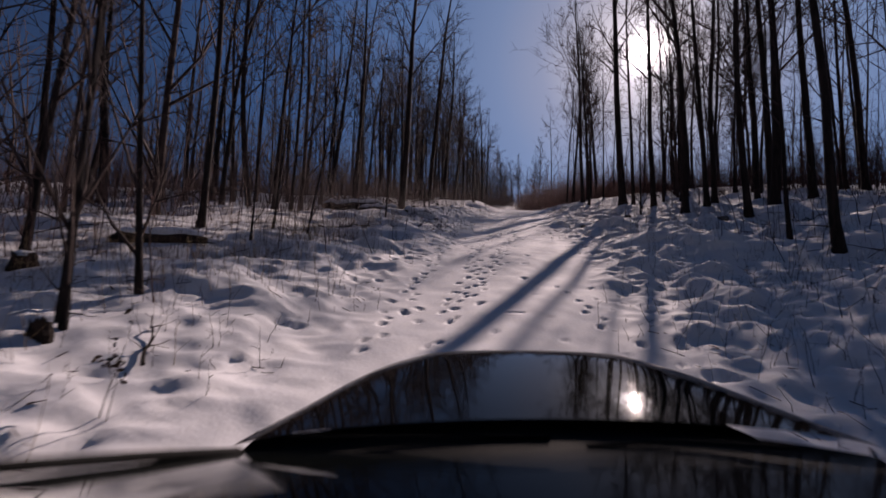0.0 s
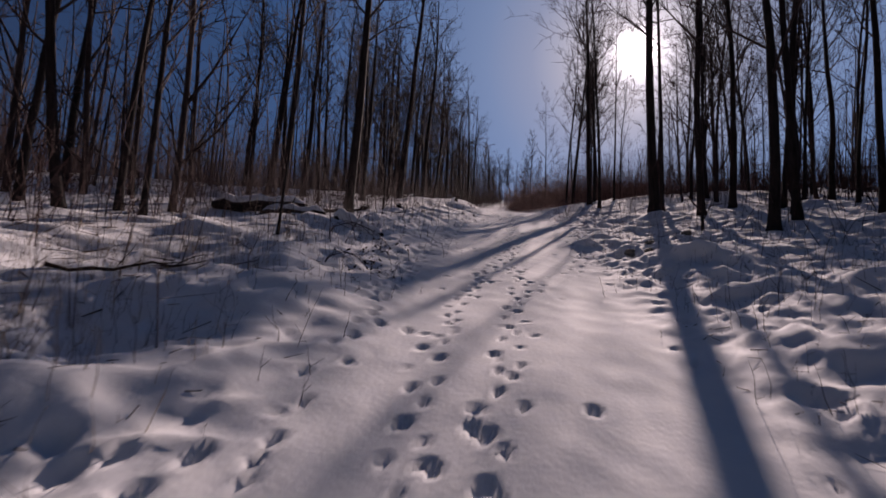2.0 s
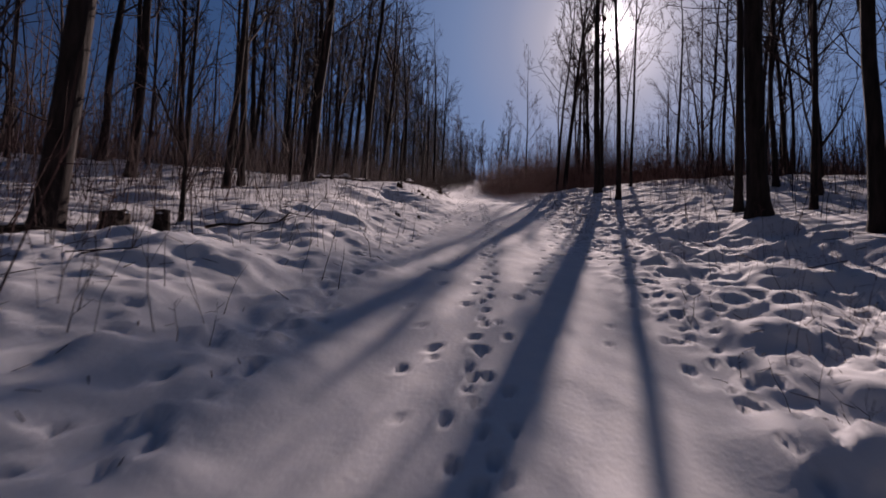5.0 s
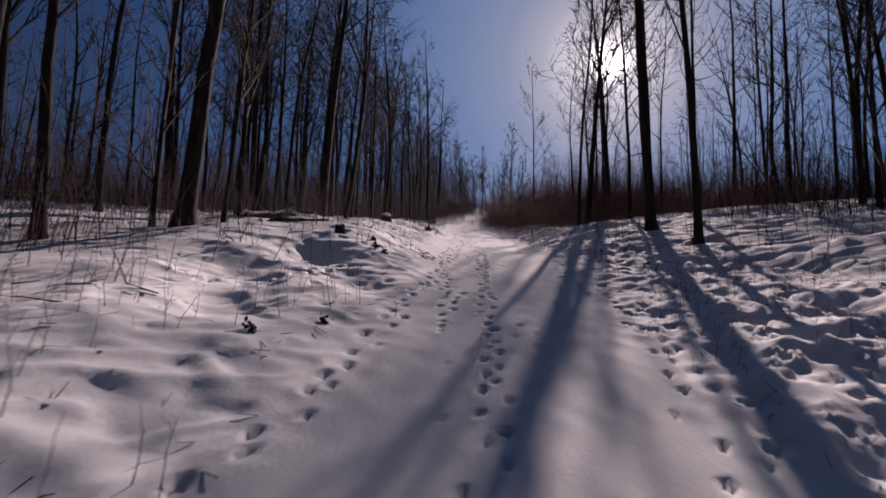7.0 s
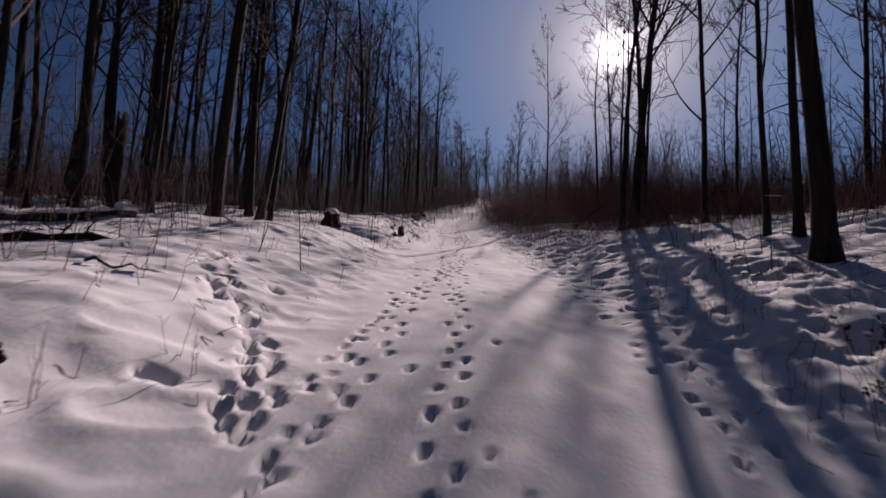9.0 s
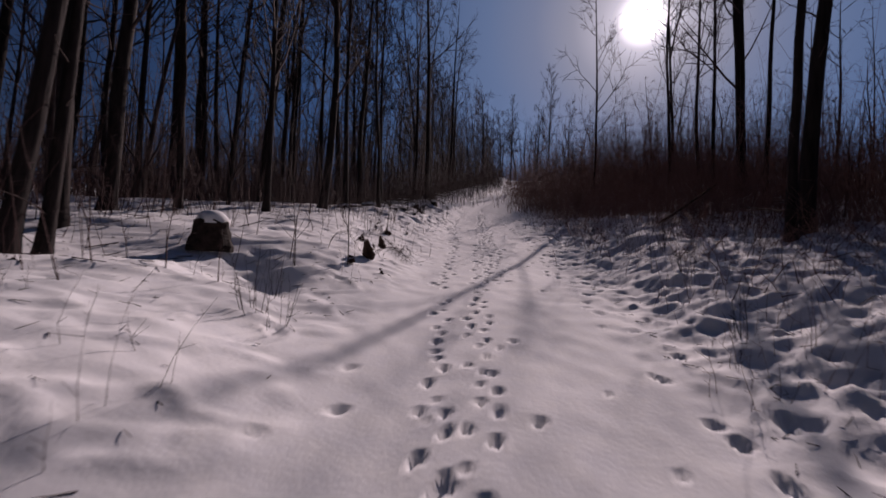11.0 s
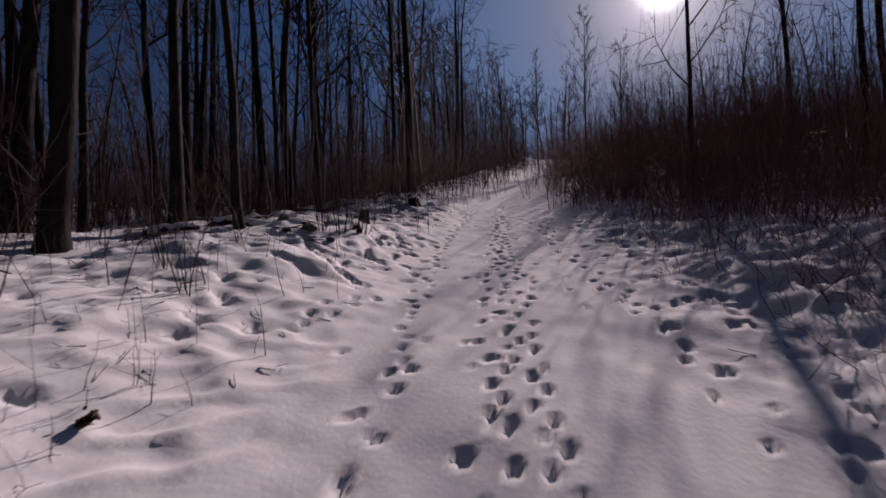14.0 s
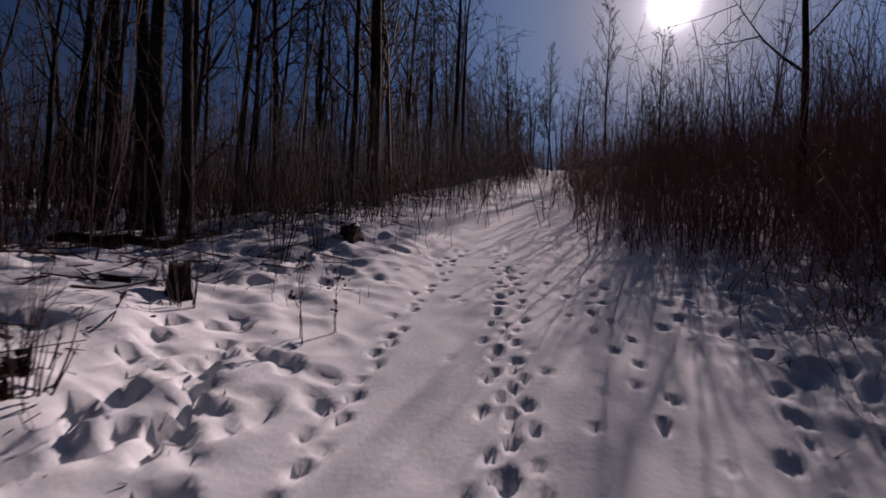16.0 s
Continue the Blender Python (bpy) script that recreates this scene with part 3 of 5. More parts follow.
def forest():
    """The rest of the wood: trees spread at random over both sides of the trail."""
    rng = random.Random(7)
    taken = list(PLACED)
    full, slim = 0, []
    for _ in range(30000):
        if full >= 80 and len(slim) >= 275:
            break
        y = rng.uniform(-8, 155)
        left = rng.random() < 0.6
        d = (-1 if left else 1) * (4.2 + abs(rng.gauss(0, 1)) * 21 + rng.uniform(0, 5))
        x = float(trail_x(np.array(y))) + d
        if (y < 68 and -9 < d < 11) or (y < 82 and -8 < d < 0):
            continue
        if not left and y > 60 and d < 24 and rng.random() < 0.75:
            continue                                    # young growth only on the upper right side
        if left and y > 84 and d > -4:
            continue
        if abs(d) > 36 or abs(x) + abs(y) < 9 or any((x - a) ** 2 + (y - b) ** 2 < 1.0 for a, b in taken):
            continue
        young = not left and y > 60 and d < 24
        big = not young and abs(d) < 20 and full < 80 and rng.random() < 0.3
        if not big and len(slim) >= 275:
            continue
        taken.append((x, y))
        lean = (rng.gauss(0.5, 2), rng.gauss(0, 2))
        if big:
            girth = rng.choice((0.2, 0.26, 0.32, 0.38))
            place_tree(pattern_for(rng, girth), x, y, (12 + girth * 22 + rng.uniform(-2, 3)) * (1.0 if left else 1.15), girth, lean, rng.uniform(0, 360), "trees of the wood")
            full += 1
        else:
            girth = rng.choice((0.06, 0.08, 0.1, 0.13, 0.17, 0.22, 0.28))
            h = 6 + girth * 44 + rng.uniform(-1.5, 3)
            if young:
                h, girth = rng.uniform(4.5, 8.5), rng.uniform(0.04, 0.09)
            slim.append((rng.choice(light_protos), x, y, h, girth, lean, rng.uniform(0, 360)))
    for _ in range(60):                                 # the wood about the crest
        y = rng.uniform(126, 160)
        d = rng.uniform(-26, 30)
        slim.append((rng.choice(light_protos), float(trail_x(np.array(y))) + d, y, rng.uniform(9, 16), rng.uniform(0.12, 0.28), (rng.gauss(0, 2), 0), rng.uniform(0, 360)))
    left_rows = [r for r in slim if r[1] < float(trail_x(np.array(r[2])))]
    joined_wood("far_trees", left_rows, TWIG, "crowd of slim bare trees deep in the wood")
    joined_wood("far_trees", [r for r in slim if r not in left_rows], TWIG, "crowd of slim bare trees deep in the wood")


forest()
for i, p in enumerate(protos + light_protos + dome_protos):        # the patterns themselves stand far back in the wood
    px, py = -52 + 7.5 * i + (30 if i > 8 else 0), 160 + 3 * (i % 3)
    p.matrix_basis = pose(px, py, ground_z(px, py))
    p["group"] = "trees of the wood"
    del p["tall"], p["thick"]


# ---- thickets, weeds and grass: many thin stems in one mesh ----
def sticks(p, q, r0, r1, sides=3):
    """Vertex and face arrays of straight tapered sticks from p to q (n x 3)."""
    n = len(p)
    t = q - p
    t = t / np.maximum(np.linalg.norm(t, axis=1, keepdims=True), 1e-6)
    u = np.cross(t, np.array([0.37, 0.91, 0.13]))
    u = u / np.maximum(np.linalg.norm(u, axis=1, keepdims=True), 1e-6)
    w = np.cross(t, u)
    an = 2 * np.pi * np.arange(sides) / sides
    ring = u[:, None, :] * np.cos(an)[None, :, None] + w[:, None, :] * np.sin(an)[None, :, None]
    v = np.concatenate([p[:, None, :] + ring * r0[:, None, None], q[:, None, :] + ring * r1[:, None, None]], 1).reshape(-1, 3)
    s = np.arange(sides)
    f = np.stack([s, (s + 1) % sides, (s + 1) % sides + sides, s + sides], 1)
    f = (f[None] + (np.arange(n) * 2 * sides)[:, None, None]).reshape(-1, 4)
    return v, f


def stick_mesh(name, parts, mat, label, category):
    vs, fs, off = [], [], 0
    for v, f in parts:
        vs.append(v)
        fs.append(f + off)
        off += len(v)
    v, f = np.concatenate(vs).astype(np.float32), np.concatenate(fs).astype(np.int32)
    me = bpy.data.meshes.new(name)
    me.vertices.add(len(v))
    me.vertices.foreach_set("co", v.ravel())
    me.loops.add(f.size)
    me.loops.foreach_set("vertex_index", f.ravel())
    me.polygons.add(len(f))
    me.polygons.foreach_set("loop_start", np.arange(len(f), dtype=np.int32) * 4)
    me.update(calc_edges=True)
    me.materials.append(mat)
    return tagged(new(name, me), label, category, kind="stuff")


def stems(rng, x, y, h, r, twigs, spread=0.3, twig_len=0.42, tangle=0):
    """Crooked stems in three bends with side twigs, standing on the ground."""
    n = len(x)
    z = ground_height(x, y) - 0.05
    joints = [np.stack([x, y, z], 1)]
    d = rng.normal(0, spread, (n, 2))
    for share in (0.36, 0.34, 0.30):
        joints.append(joints[-1] + np.stack([d[:, 0] * h * share, d[:, 1] * h * share, h * share * rng.uniform(0.8, 1.05, n)], 1))
        d = d * 0.8 + rng.normal(0, 0.09 + spread * 0.55, (n, 2))
    out = [sticks(joints[k], joints[k + 1], r * (1 - 0.28 * k), r * (0.72 - 0.26 * k)) for k in range(3)]
    path = np.stack(joints, 0)
    for k in range(twigs + tangle):
        s = rng.uniform(0.18, 0.99, n) if k < twigs else rng.uniform(0.08, 0.75, n)
        leg = np.minimum((s * 3).astype(int), 2)
        p = path[leg, np.arange(n)] + (path[leg + 1, np.arange(n)] - path[leg, np.arange(n)]) * (s * 3 - leg)[:, None]
        a = rng.uniform(0, 2 * np.pi, n)
        ln = h * twig_len * rng.uniform(0.3, 1.15, n) * (1.15 - 0.6 * s)
        if k >= twigs:                                  # long low twigs that cross from stem to stem
            ln = rng.uniform(0.35, 1.1, n)
        q = p + np.stack([np.cos(a) * ln * 0.8, np.sin(a) * ln * 0.8, ln * rng.uniform(-0.15, 0.95, n)], 1)
        out.append(sticks(p, q, np.maximum(r * 0.42, 0.0022), np.maximum(r * 0.14, 0.0012)))
    return out


def thicket(name, seed, count, y_range, d_of, h_range, r_range, twigs, label, mat, clump=1.6, group_size=5, spread=0.2, twig_len=0.34, rough=0.38, tangle=0):
    rng = np.random.default_rng(seed)
    c = count // group_size
    y = rng.uniform(*y_range, c)
    d = d_of(y, rng.random(c))
    y = np.repeat(y, group_size) + rng.normal(0, clump * 0.4, c * group_size)
    d = np.repeat(d, group_size) + rng.normal(0, clump * 0.4, c * group_size)
    x = trail_x(y) + d
    h = rng.uniform(*h_range, len(x)) * rng.uniform(0.6, 1.15, len(x)) * np.repeat(np.clip(rng.lognormal(-0.08, rough, c), 0.3, 1.7), group_size)
    r = rng.uniform(*r_range, len(x))
    return stick_mesh(name, stems(rng, x, y, h, r, twigs, spread, twig_len, tangle), mat, label, "brush")


LABEL_UNDER = "dense dark reddish-brown leafless underbrush below the trees"
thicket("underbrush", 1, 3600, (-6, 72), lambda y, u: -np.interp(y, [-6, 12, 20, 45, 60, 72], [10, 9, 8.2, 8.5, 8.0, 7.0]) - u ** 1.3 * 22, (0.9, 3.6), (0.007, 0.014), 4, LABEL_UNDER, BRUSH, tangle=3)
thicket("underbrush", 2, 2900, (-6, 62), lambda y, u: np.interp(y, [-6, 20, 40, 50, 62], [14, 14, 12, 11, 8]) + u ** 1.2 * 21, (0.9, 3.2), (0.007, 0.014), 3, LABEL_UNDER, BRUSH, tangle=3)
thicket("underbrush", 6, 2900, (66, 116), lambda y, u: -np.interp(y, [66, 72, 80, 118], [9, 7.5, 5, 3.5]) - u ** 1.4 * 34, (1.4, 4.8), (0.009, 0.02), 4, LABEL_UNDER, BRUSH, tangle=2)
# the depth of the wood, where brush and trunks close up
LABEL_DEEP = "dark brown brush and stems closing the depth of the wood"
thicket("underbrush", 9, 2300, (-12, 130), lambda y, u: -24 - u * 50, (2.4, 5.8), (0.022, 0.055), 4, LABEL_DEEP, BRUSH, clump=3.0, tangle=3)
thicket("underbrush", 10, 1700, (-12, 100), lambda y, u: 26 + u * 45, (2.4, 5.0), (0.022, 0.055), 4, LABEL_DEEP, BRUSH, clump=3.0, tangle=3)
thicket("far_trunks", 24, 900, (-12, 160), lambda y, u: -22 - u * 62, (9, 16), (0.05, 0.12), 9, "bare trunks standing close in the depth of the wood", TWIG, clump=3.0, group_size=2, spread=0.035, twig_len=0.16, rough=0.15)
thicket("far_trunks", 25, 620, (-12, 100), lambda y, u: 36 + u * 50, (8, 14), (0.05, 0.12), 9, "bare trunks standing close in the depth of the wood", TWIG, clump=3.0, group_size=2, spread=0.035, twig_len=0.16, rough=0.15)
thicket("far_trunks", 28, 520, (80, 132), lambda y, u: -5 - u * 34, (8, 15), (0.035, 0.09), 10, "bare trunks standing close in the depth of the wood", TWIG, clump=2.5, group_size=2, spread=0.04, twig_len=0.17, rough=0.2)
WHIPS = "crowd of thin dark saplings among the trees"
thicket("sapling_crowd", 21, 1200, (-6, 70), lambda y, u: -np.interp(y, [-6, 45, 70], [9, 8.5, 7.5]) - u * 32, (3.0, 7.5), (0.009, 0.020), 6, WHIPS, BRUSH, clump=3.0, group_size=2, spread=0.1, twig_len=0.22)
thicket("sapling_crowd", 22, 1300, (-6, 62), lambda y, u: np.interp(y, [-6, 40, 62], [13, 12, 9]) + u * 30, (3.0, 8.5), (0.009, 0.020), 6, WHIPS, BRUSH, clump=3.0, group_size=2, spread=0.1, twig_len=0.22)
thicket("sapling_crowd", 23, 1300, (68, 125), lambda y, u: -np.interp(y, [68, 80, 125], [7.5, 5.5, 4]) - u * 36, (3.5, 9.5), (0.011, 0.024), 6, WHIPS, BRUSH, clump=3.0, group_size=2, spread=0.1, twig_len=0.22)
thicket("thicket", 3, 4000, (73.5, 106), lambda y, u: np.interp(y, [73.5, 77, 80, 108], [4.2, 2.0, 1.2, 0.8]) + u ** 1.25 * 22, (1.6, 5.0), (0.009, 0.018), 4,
        "tall reddish-brown leafless thicket crowding the trail", BRUSH_GLARE, clump=2.2, spread=0.15, twig_len=0.26, rough=0.5, tangle=3)
thicket("sapling_crowd", 26, 560, (76, 130), lambda y, u: 4 + u * 34, (4.5, 9.5), (0.018, 0.04), 12, "thin young trees rising out of the thicket", BRUSH_GLARE, clump=3.0, group_size=2, spread=0.06, twig_len=0.17, rough=0.25)
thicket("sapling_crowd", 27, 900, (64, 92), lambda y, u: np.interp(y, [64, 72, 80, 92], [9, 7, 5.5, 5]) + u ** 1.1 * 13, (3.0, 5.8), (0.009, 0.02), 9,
        "dense young reddish-brown trees standing in the scrub", BRUSH_GLARE, clump=2.0, group_size=3, spread=0.09, twig_len=0.24, rough=0.3)
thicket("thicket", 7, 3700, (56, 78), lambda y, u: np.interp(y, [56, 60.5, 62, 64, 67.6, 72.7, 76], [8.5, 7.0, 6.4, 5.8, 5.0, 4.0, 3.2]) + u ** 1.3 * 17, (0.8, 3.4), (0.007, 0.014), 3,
        "open reddish-brown leafless scrub on the snowy slope", BRUSH_GLARE, spread=0.22, twig_len=0.32, rough=0.5, tangle=3)
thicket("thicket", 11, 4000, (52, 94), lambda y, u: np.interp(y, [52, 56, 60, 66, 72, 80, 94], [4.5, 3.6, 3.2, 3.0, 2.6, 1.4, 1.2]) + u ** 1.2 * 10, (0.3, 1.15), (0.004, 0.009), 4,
        "low tangled scrub with snow between the stems", BRUSH_GLARE, clump=1.0, spread=0.42, twig_len=0.5, rough=0.4, tangle=1)
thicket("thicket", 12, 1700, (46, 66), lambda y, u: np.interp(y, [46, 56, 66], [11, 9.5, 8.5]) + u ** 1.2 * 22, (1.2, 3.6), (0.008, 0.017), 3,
        "reddish-brown brush closing the gap behind the trees", BRUSH_GLARE, tangle=3)
thicket("thicket", 4, 3300, (72, 112), lambda y, u: -np.interp(y, [72, 75, 79, 112], [5.2, 3.7, 2.5, 2.3]) - u ** 1.8 * 11, (0.8, 3.4), (0.006, 0.014), 6,
        "leafless brown thicket along the upper trail", BRUSH)
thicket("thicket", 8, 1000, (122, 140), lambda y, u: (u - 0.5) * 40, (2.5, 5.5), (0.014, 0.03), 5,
        "leafless brown brush closing the top of the trail", BRUSH_GLARE)
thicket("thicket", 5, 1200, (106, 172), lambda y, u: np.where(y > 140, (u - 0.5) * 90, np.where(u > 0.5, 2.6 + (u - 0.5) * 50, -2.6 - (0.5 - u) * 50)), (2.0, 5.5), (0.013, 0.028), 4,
        "far leafless brush towards the crest", BRUSH_GLARE)


def weeds(name, seed, count, y_range, d_range, h_range, label, mat, twigs=2, r=(0.002, 0.0045), group_size=4, clump=0.35):
    rng = np.random.default_rng(seed)
    c = count // group_size
    y = np.repeat(rng.uniform(*y_range, c), group_size) + rng.normal(0, clump, c * group_size)
    d = np.repeat(rng.uniform(*d_range, c), group_size) + rng.normal(0, clump, c * group_size)
    x = trail_x(y) + d
    h = rng.uniform(*h_range, len(x))
    return stick_mesh(name, stems(rng, x, y, h, rng.uniform(*r, len(x)), twigs, 0.17, 0.4), mat, label, "weeds")


weeds("dry_weeds", 11, 700, (2, 62), (-9, -2.4), (0.25, 0.9), "dry brown weed stalks poking out of the snow", BRUSH)
weeds("dry_grass", 17, 700, (2, 20), (-8.5, -3.0), (0.25, 0.7), "pale dry grass stalks poking out of the snow", GRASS, twigs=1, group_size=8, clump=0.4)
weeds("dry_weeds", 12, 1000, (3, 46), (2.6, 11), (0.2, 0.8), "dry brown weed stalks poking out of the snow", BRUSH)
weeds("dry_weeds", 13, 2600, (50, 80), (2.8, 10.5), (0.15, 0.85), "dense dry weed stalks poking out of the snow", BRUSH_GLARE, twigs=3, r=(0.0025, 0.005), group_size=7, clump=0.5)
weeds("dry_weeds", 14, 420, (58, 76), (-7.5, -2.3), (0.2, 0.8), "thin dark weed stalks poking out of the snow", BRUSH, r=(0.0025, 0.006))
weeds("saplings", 15, 800, (0, 66), (-12, -4.2), (0.6, 2.6), "thin dark saplings standing in the snow", BRUSH, twigs=4, r=(0.005, 0.012), group_size=2, clump=0.8)
weeds("saplings", 16, 420, (4, 60), (5.5, 15), (0.8, 2.6), "thin dark saplings standing in the snow", BRUSH, twigs=4, r=(0.005, 0.012), group_size=2, clump=0.8)
weeds("dry_weeds", 18, 1200, (3, 22), (-8.5, -2.2), (0.12, 0.5), "thin brown weed stalks and dry grass poking out of the snow", BRUSH, twigs=2, group_size=6, clump=0.45)
weeds("dry_weeds", 21, 260, (21, 36), (-7.0, -2.4), (0.3, 1.0), "thin dark weed stalks poking out of the snow", TWIG, twigs=3, r=(0.003, 0.006), group_size=3, clump=0.3)
weeds("dry_weeds", 22, 620, (23, 48), (2.2, 7.5), (0.12, 0.5), "low twiggy brown weeds poking out of the snow", BRUSH_GLARE, twigs=4, r=(0.002, 0.004), group_size=6, clump=0.3)
weeds("dry_weeds", 19, 1100, (4, 24), (2.3, 8.5), (0.12, 0.5), "thin brown weed stalks poking out of the snow", BRUSH, twigs=2, group_size=5, clump=0.5)
weeds("dry_grass", 20, 1300, (5, 19), (-8.0, -3.4), (0.2, 0.6), "patch of pale brown dry grass standing in the snow", GRASS, twigs=1, group_size=10, clump=0.5)


def litter(seed, count, y_range, d_range, label, reach=(0.04, 0.16), thick=(0.0025, 0.006), name="twig_litter"):
    """Short broken twigs and leaf stalks lying on the snow."""
    rng = np.random.default_rng(seed)
    y = rng.uniform(*y_range, count)
    x = trail_x(y) + rng.uniform(*d_range, count)
    a, ln = rng.uniform(0, 2 * np.pi, count), rng.uniform(*reach, count) * rng.choice([1.0, 1.0, 1.0, 1.5], count)
    x2, y2 = x + np.cos(a) * ln, y + np.sin(a) * ln
    p = np.stack([x, y, ground_height(x, y) + 0.004], 1)
    q = np.stack([x2, y2, ground_height(x2, y2) + 0.01 + rng.random(count) * ln * 0.2], 1)
    r = rng.uniform(*thick, count)
    return stick_mesh(name, [sticks(p, q, r, r * 0.6, 3)], BRUSH, label, "litter")


litter(31, 1800, (2, 76), (-8, -2.0), "scattered small dark twigs and leaf bits on the snow")
litter(32, 2400, (2, 76), (1.9, 9), "scattered small dark twigs and leaf bits on the snow")
STICKS = "dark broken branches strewn over the snow below the trees"
litter(33, 800, (66, 84), (-10, -3.2), STICKS, (0.2, 0.7), (0.006, 0.016), "strewn_branches")
litter(34, 420, (5, 34), (-11, -4.2), STICKS, (0.15, 0.5), (0.005, 0.013), "strewn_branches")
litter(35, 520, (4, 50), (4.5, 13), STICKS, (0.15, 0.5), (0.005, 0.013), "strewn_branches")
litter(36, 260, (42, 66), (-11, -4.8), STICKS, (0.15, 0.5), (0.005, 0.013), "strewn_branches")
litter(37, 420, (50, 74), (4.0, 11), STICKS, (0.15, 0.5), (0.004, 0.011), "strewn_branches")


# ---- things on the ground ----
def empty_thing(name, x, y, label, category, group="", turn=0.0, lift=0.0):
    ob = new(name)
    ob.matrix_basis = pose(x, y, ground_z(x, y) + lift, 0, 0, turn)
    return tagged(ob, label, category, group)


WOOD = noisy(material("weathered_wood", (0.1, 0.08, 0.06), 0.9, spec=0.15), (0.011, 0.008, 0.0075), (0.042, 0.029, 0.024), 8, bump=0.9, bump_scale=22, dist=0.03, c3=(0.023, 0.017, 0.015))
ROCK = noisy(material("rock", (0.12, 0.11, 0.11), 0.85, spec=0.25), (0.05, 0.047, 0.047), (0.17, 0.16, 0.15), 6, bump=0.7, bump_scale=12, dist=0.03, c3=(0.09, 0.085, 0.08))
CAP = noisy(material("snow_cap", (0.82, 0.82, 0.84), 0.9, spec=0.12), (0.80, 0.80, 0.83), (0.87, 0.86, 0.86), 5.0, bump=0.15, bump_scale=14, dist=0.02, c3=(0.78, 0.78, 0.8))


def rough_tube(rng, pts, r, sides, rough):
    """A tube with an uneven, closed skin."""
    t = Tubes()
    k = len(pts)
    radii = [r * (1 + rng.uniform(-rough, rough)) * (1 - 0.25 * i / (k - 1)) * (0.6 if i in (0, k - 1) else 1) for i in range(k)]
    t.tube(pts, radii, sides, cap=True)
    t.v = [(x + rng.uniform(-1, 1) * r * rough * 0.5, y + rng.uniform(-1, 1) * r * rough * 0.5, z + rng.uniform(-1, 1) * r * rough * 0.5) for x, y, z in t.v]
    t.f.append(tuple(range(sides - 1, -1, -1)))
    return t, radii


def fallen_log(seed, x0, y0, x1, y1, r, lift0=0.0, lift1=0.0, snow=True, cover=0.88, label="half-buried dark fallen log capped with snow"):
    rng = random.Random(seed)
    mx, my = (x0 + x1) / 2, (y0 + y1) / 2
    thing = empty_thing("fallen_log", mx, my, label, "log", "fallen logs")
    gz = ground_z(mx, my)
    n = 9
    pts = []
    for i in range(n):
        s = i / (n - 1)
        x, y = x0 + (x1 - x0) * s, y0 + (y1 - y0) * s
        z = (1 - s) * (ground_z(x0, y0) + lift0) + s * (ground_z(x1, y1) + lift1)
        pts.append(Vector((x - mx, y - my, z - gz + r * 0.2 + rng.uniform(-.04, .04))))
    t, radii = rough_tube(rng, pts, r, 10, 0.10)
    mesh_ob("trunk", t.v, t.f, WOOD, thing)
    for k in range(2):
        p, d = at(pts, rng.uniform(0.25, 0.9))
        b = Tubes()
        bp = wander(rng, p, fan(rng, d, 60), rng.uniform(0.4, 0.9), 4, 0.2, 0.08)
        b.tube(bp, [r * 0.22, r * 0.17, r * 0.12, r * 0.08, r * 0.03], 5)
        mesh_ob("branch_stub", b.v, b.f, WOOD, thing)
    if snow:
        across = (pts[-1] - pts[0]).cross(Vector((0, 0, 1))).normalized()
        v, f, m = [], [], 9
        for i, p in enumerate(pts):
            wd = radii[i] * cover * rng.uniform(0.75, 1.15)
            th = r * rng.uniform(0.4, 1.0) * (0.15 if i in (0, n - 1) else 1)
            for j in range(m):
                a = math.pi * j / (m - 1)
                up = radii[i] * (math.sqrt(max(0.0, 1 - (wd * math.cos(a) / radii[i]) ** 2)) - 2.2 * max(0.0, abs(wd * math.cos(a)) / radii[i] - 1))
                q = p + across * (wd * math.cos(a)) + Vector((0, 0, up - 0.02 + th * math.sin(a) ** 1.1))
                v.append((q.x, q.y, q.z))
        for i in range(n - 1):
            for j in range(m - 1):
                a = i * m + j
                f.append((a, a + 1, a + m + 1, a + m))
        mesh_ob("snow_cap", v, f, CAP, thing, "thick white snow on top")
    return thing


def dome(rng, r, h, z, rings=6, sides=14, rough=0.08):
    """A snow cushion of radius r and height h whose rim lies at z."""
    v, f = [(0, 0, z + h)], []
    for i in range(1, rings + 1):
        a = math.pi / 2 * i / rings
        for s in range(sides):
            b = 2 * math.pi * s / sides
            k = 1 + rng.uniform(-rough, rough)
            v.append((r * math.sin(a) ** 0.8 * math.cos(b) * k, r * math.sin(a) ** 0.8 * math.sin(b) * k, z + h * math.cos(a)))
    for s in range(sides):
        f.append((0, 1 + s, 1 + (s + 1) % sides))
        for i in range(rings - 1):
            a, b = 1 + i * sides + s, 1 + i * sides + (s + 1) % sides
            f.append((a, a + sides, b + sides, b))
    return v, f


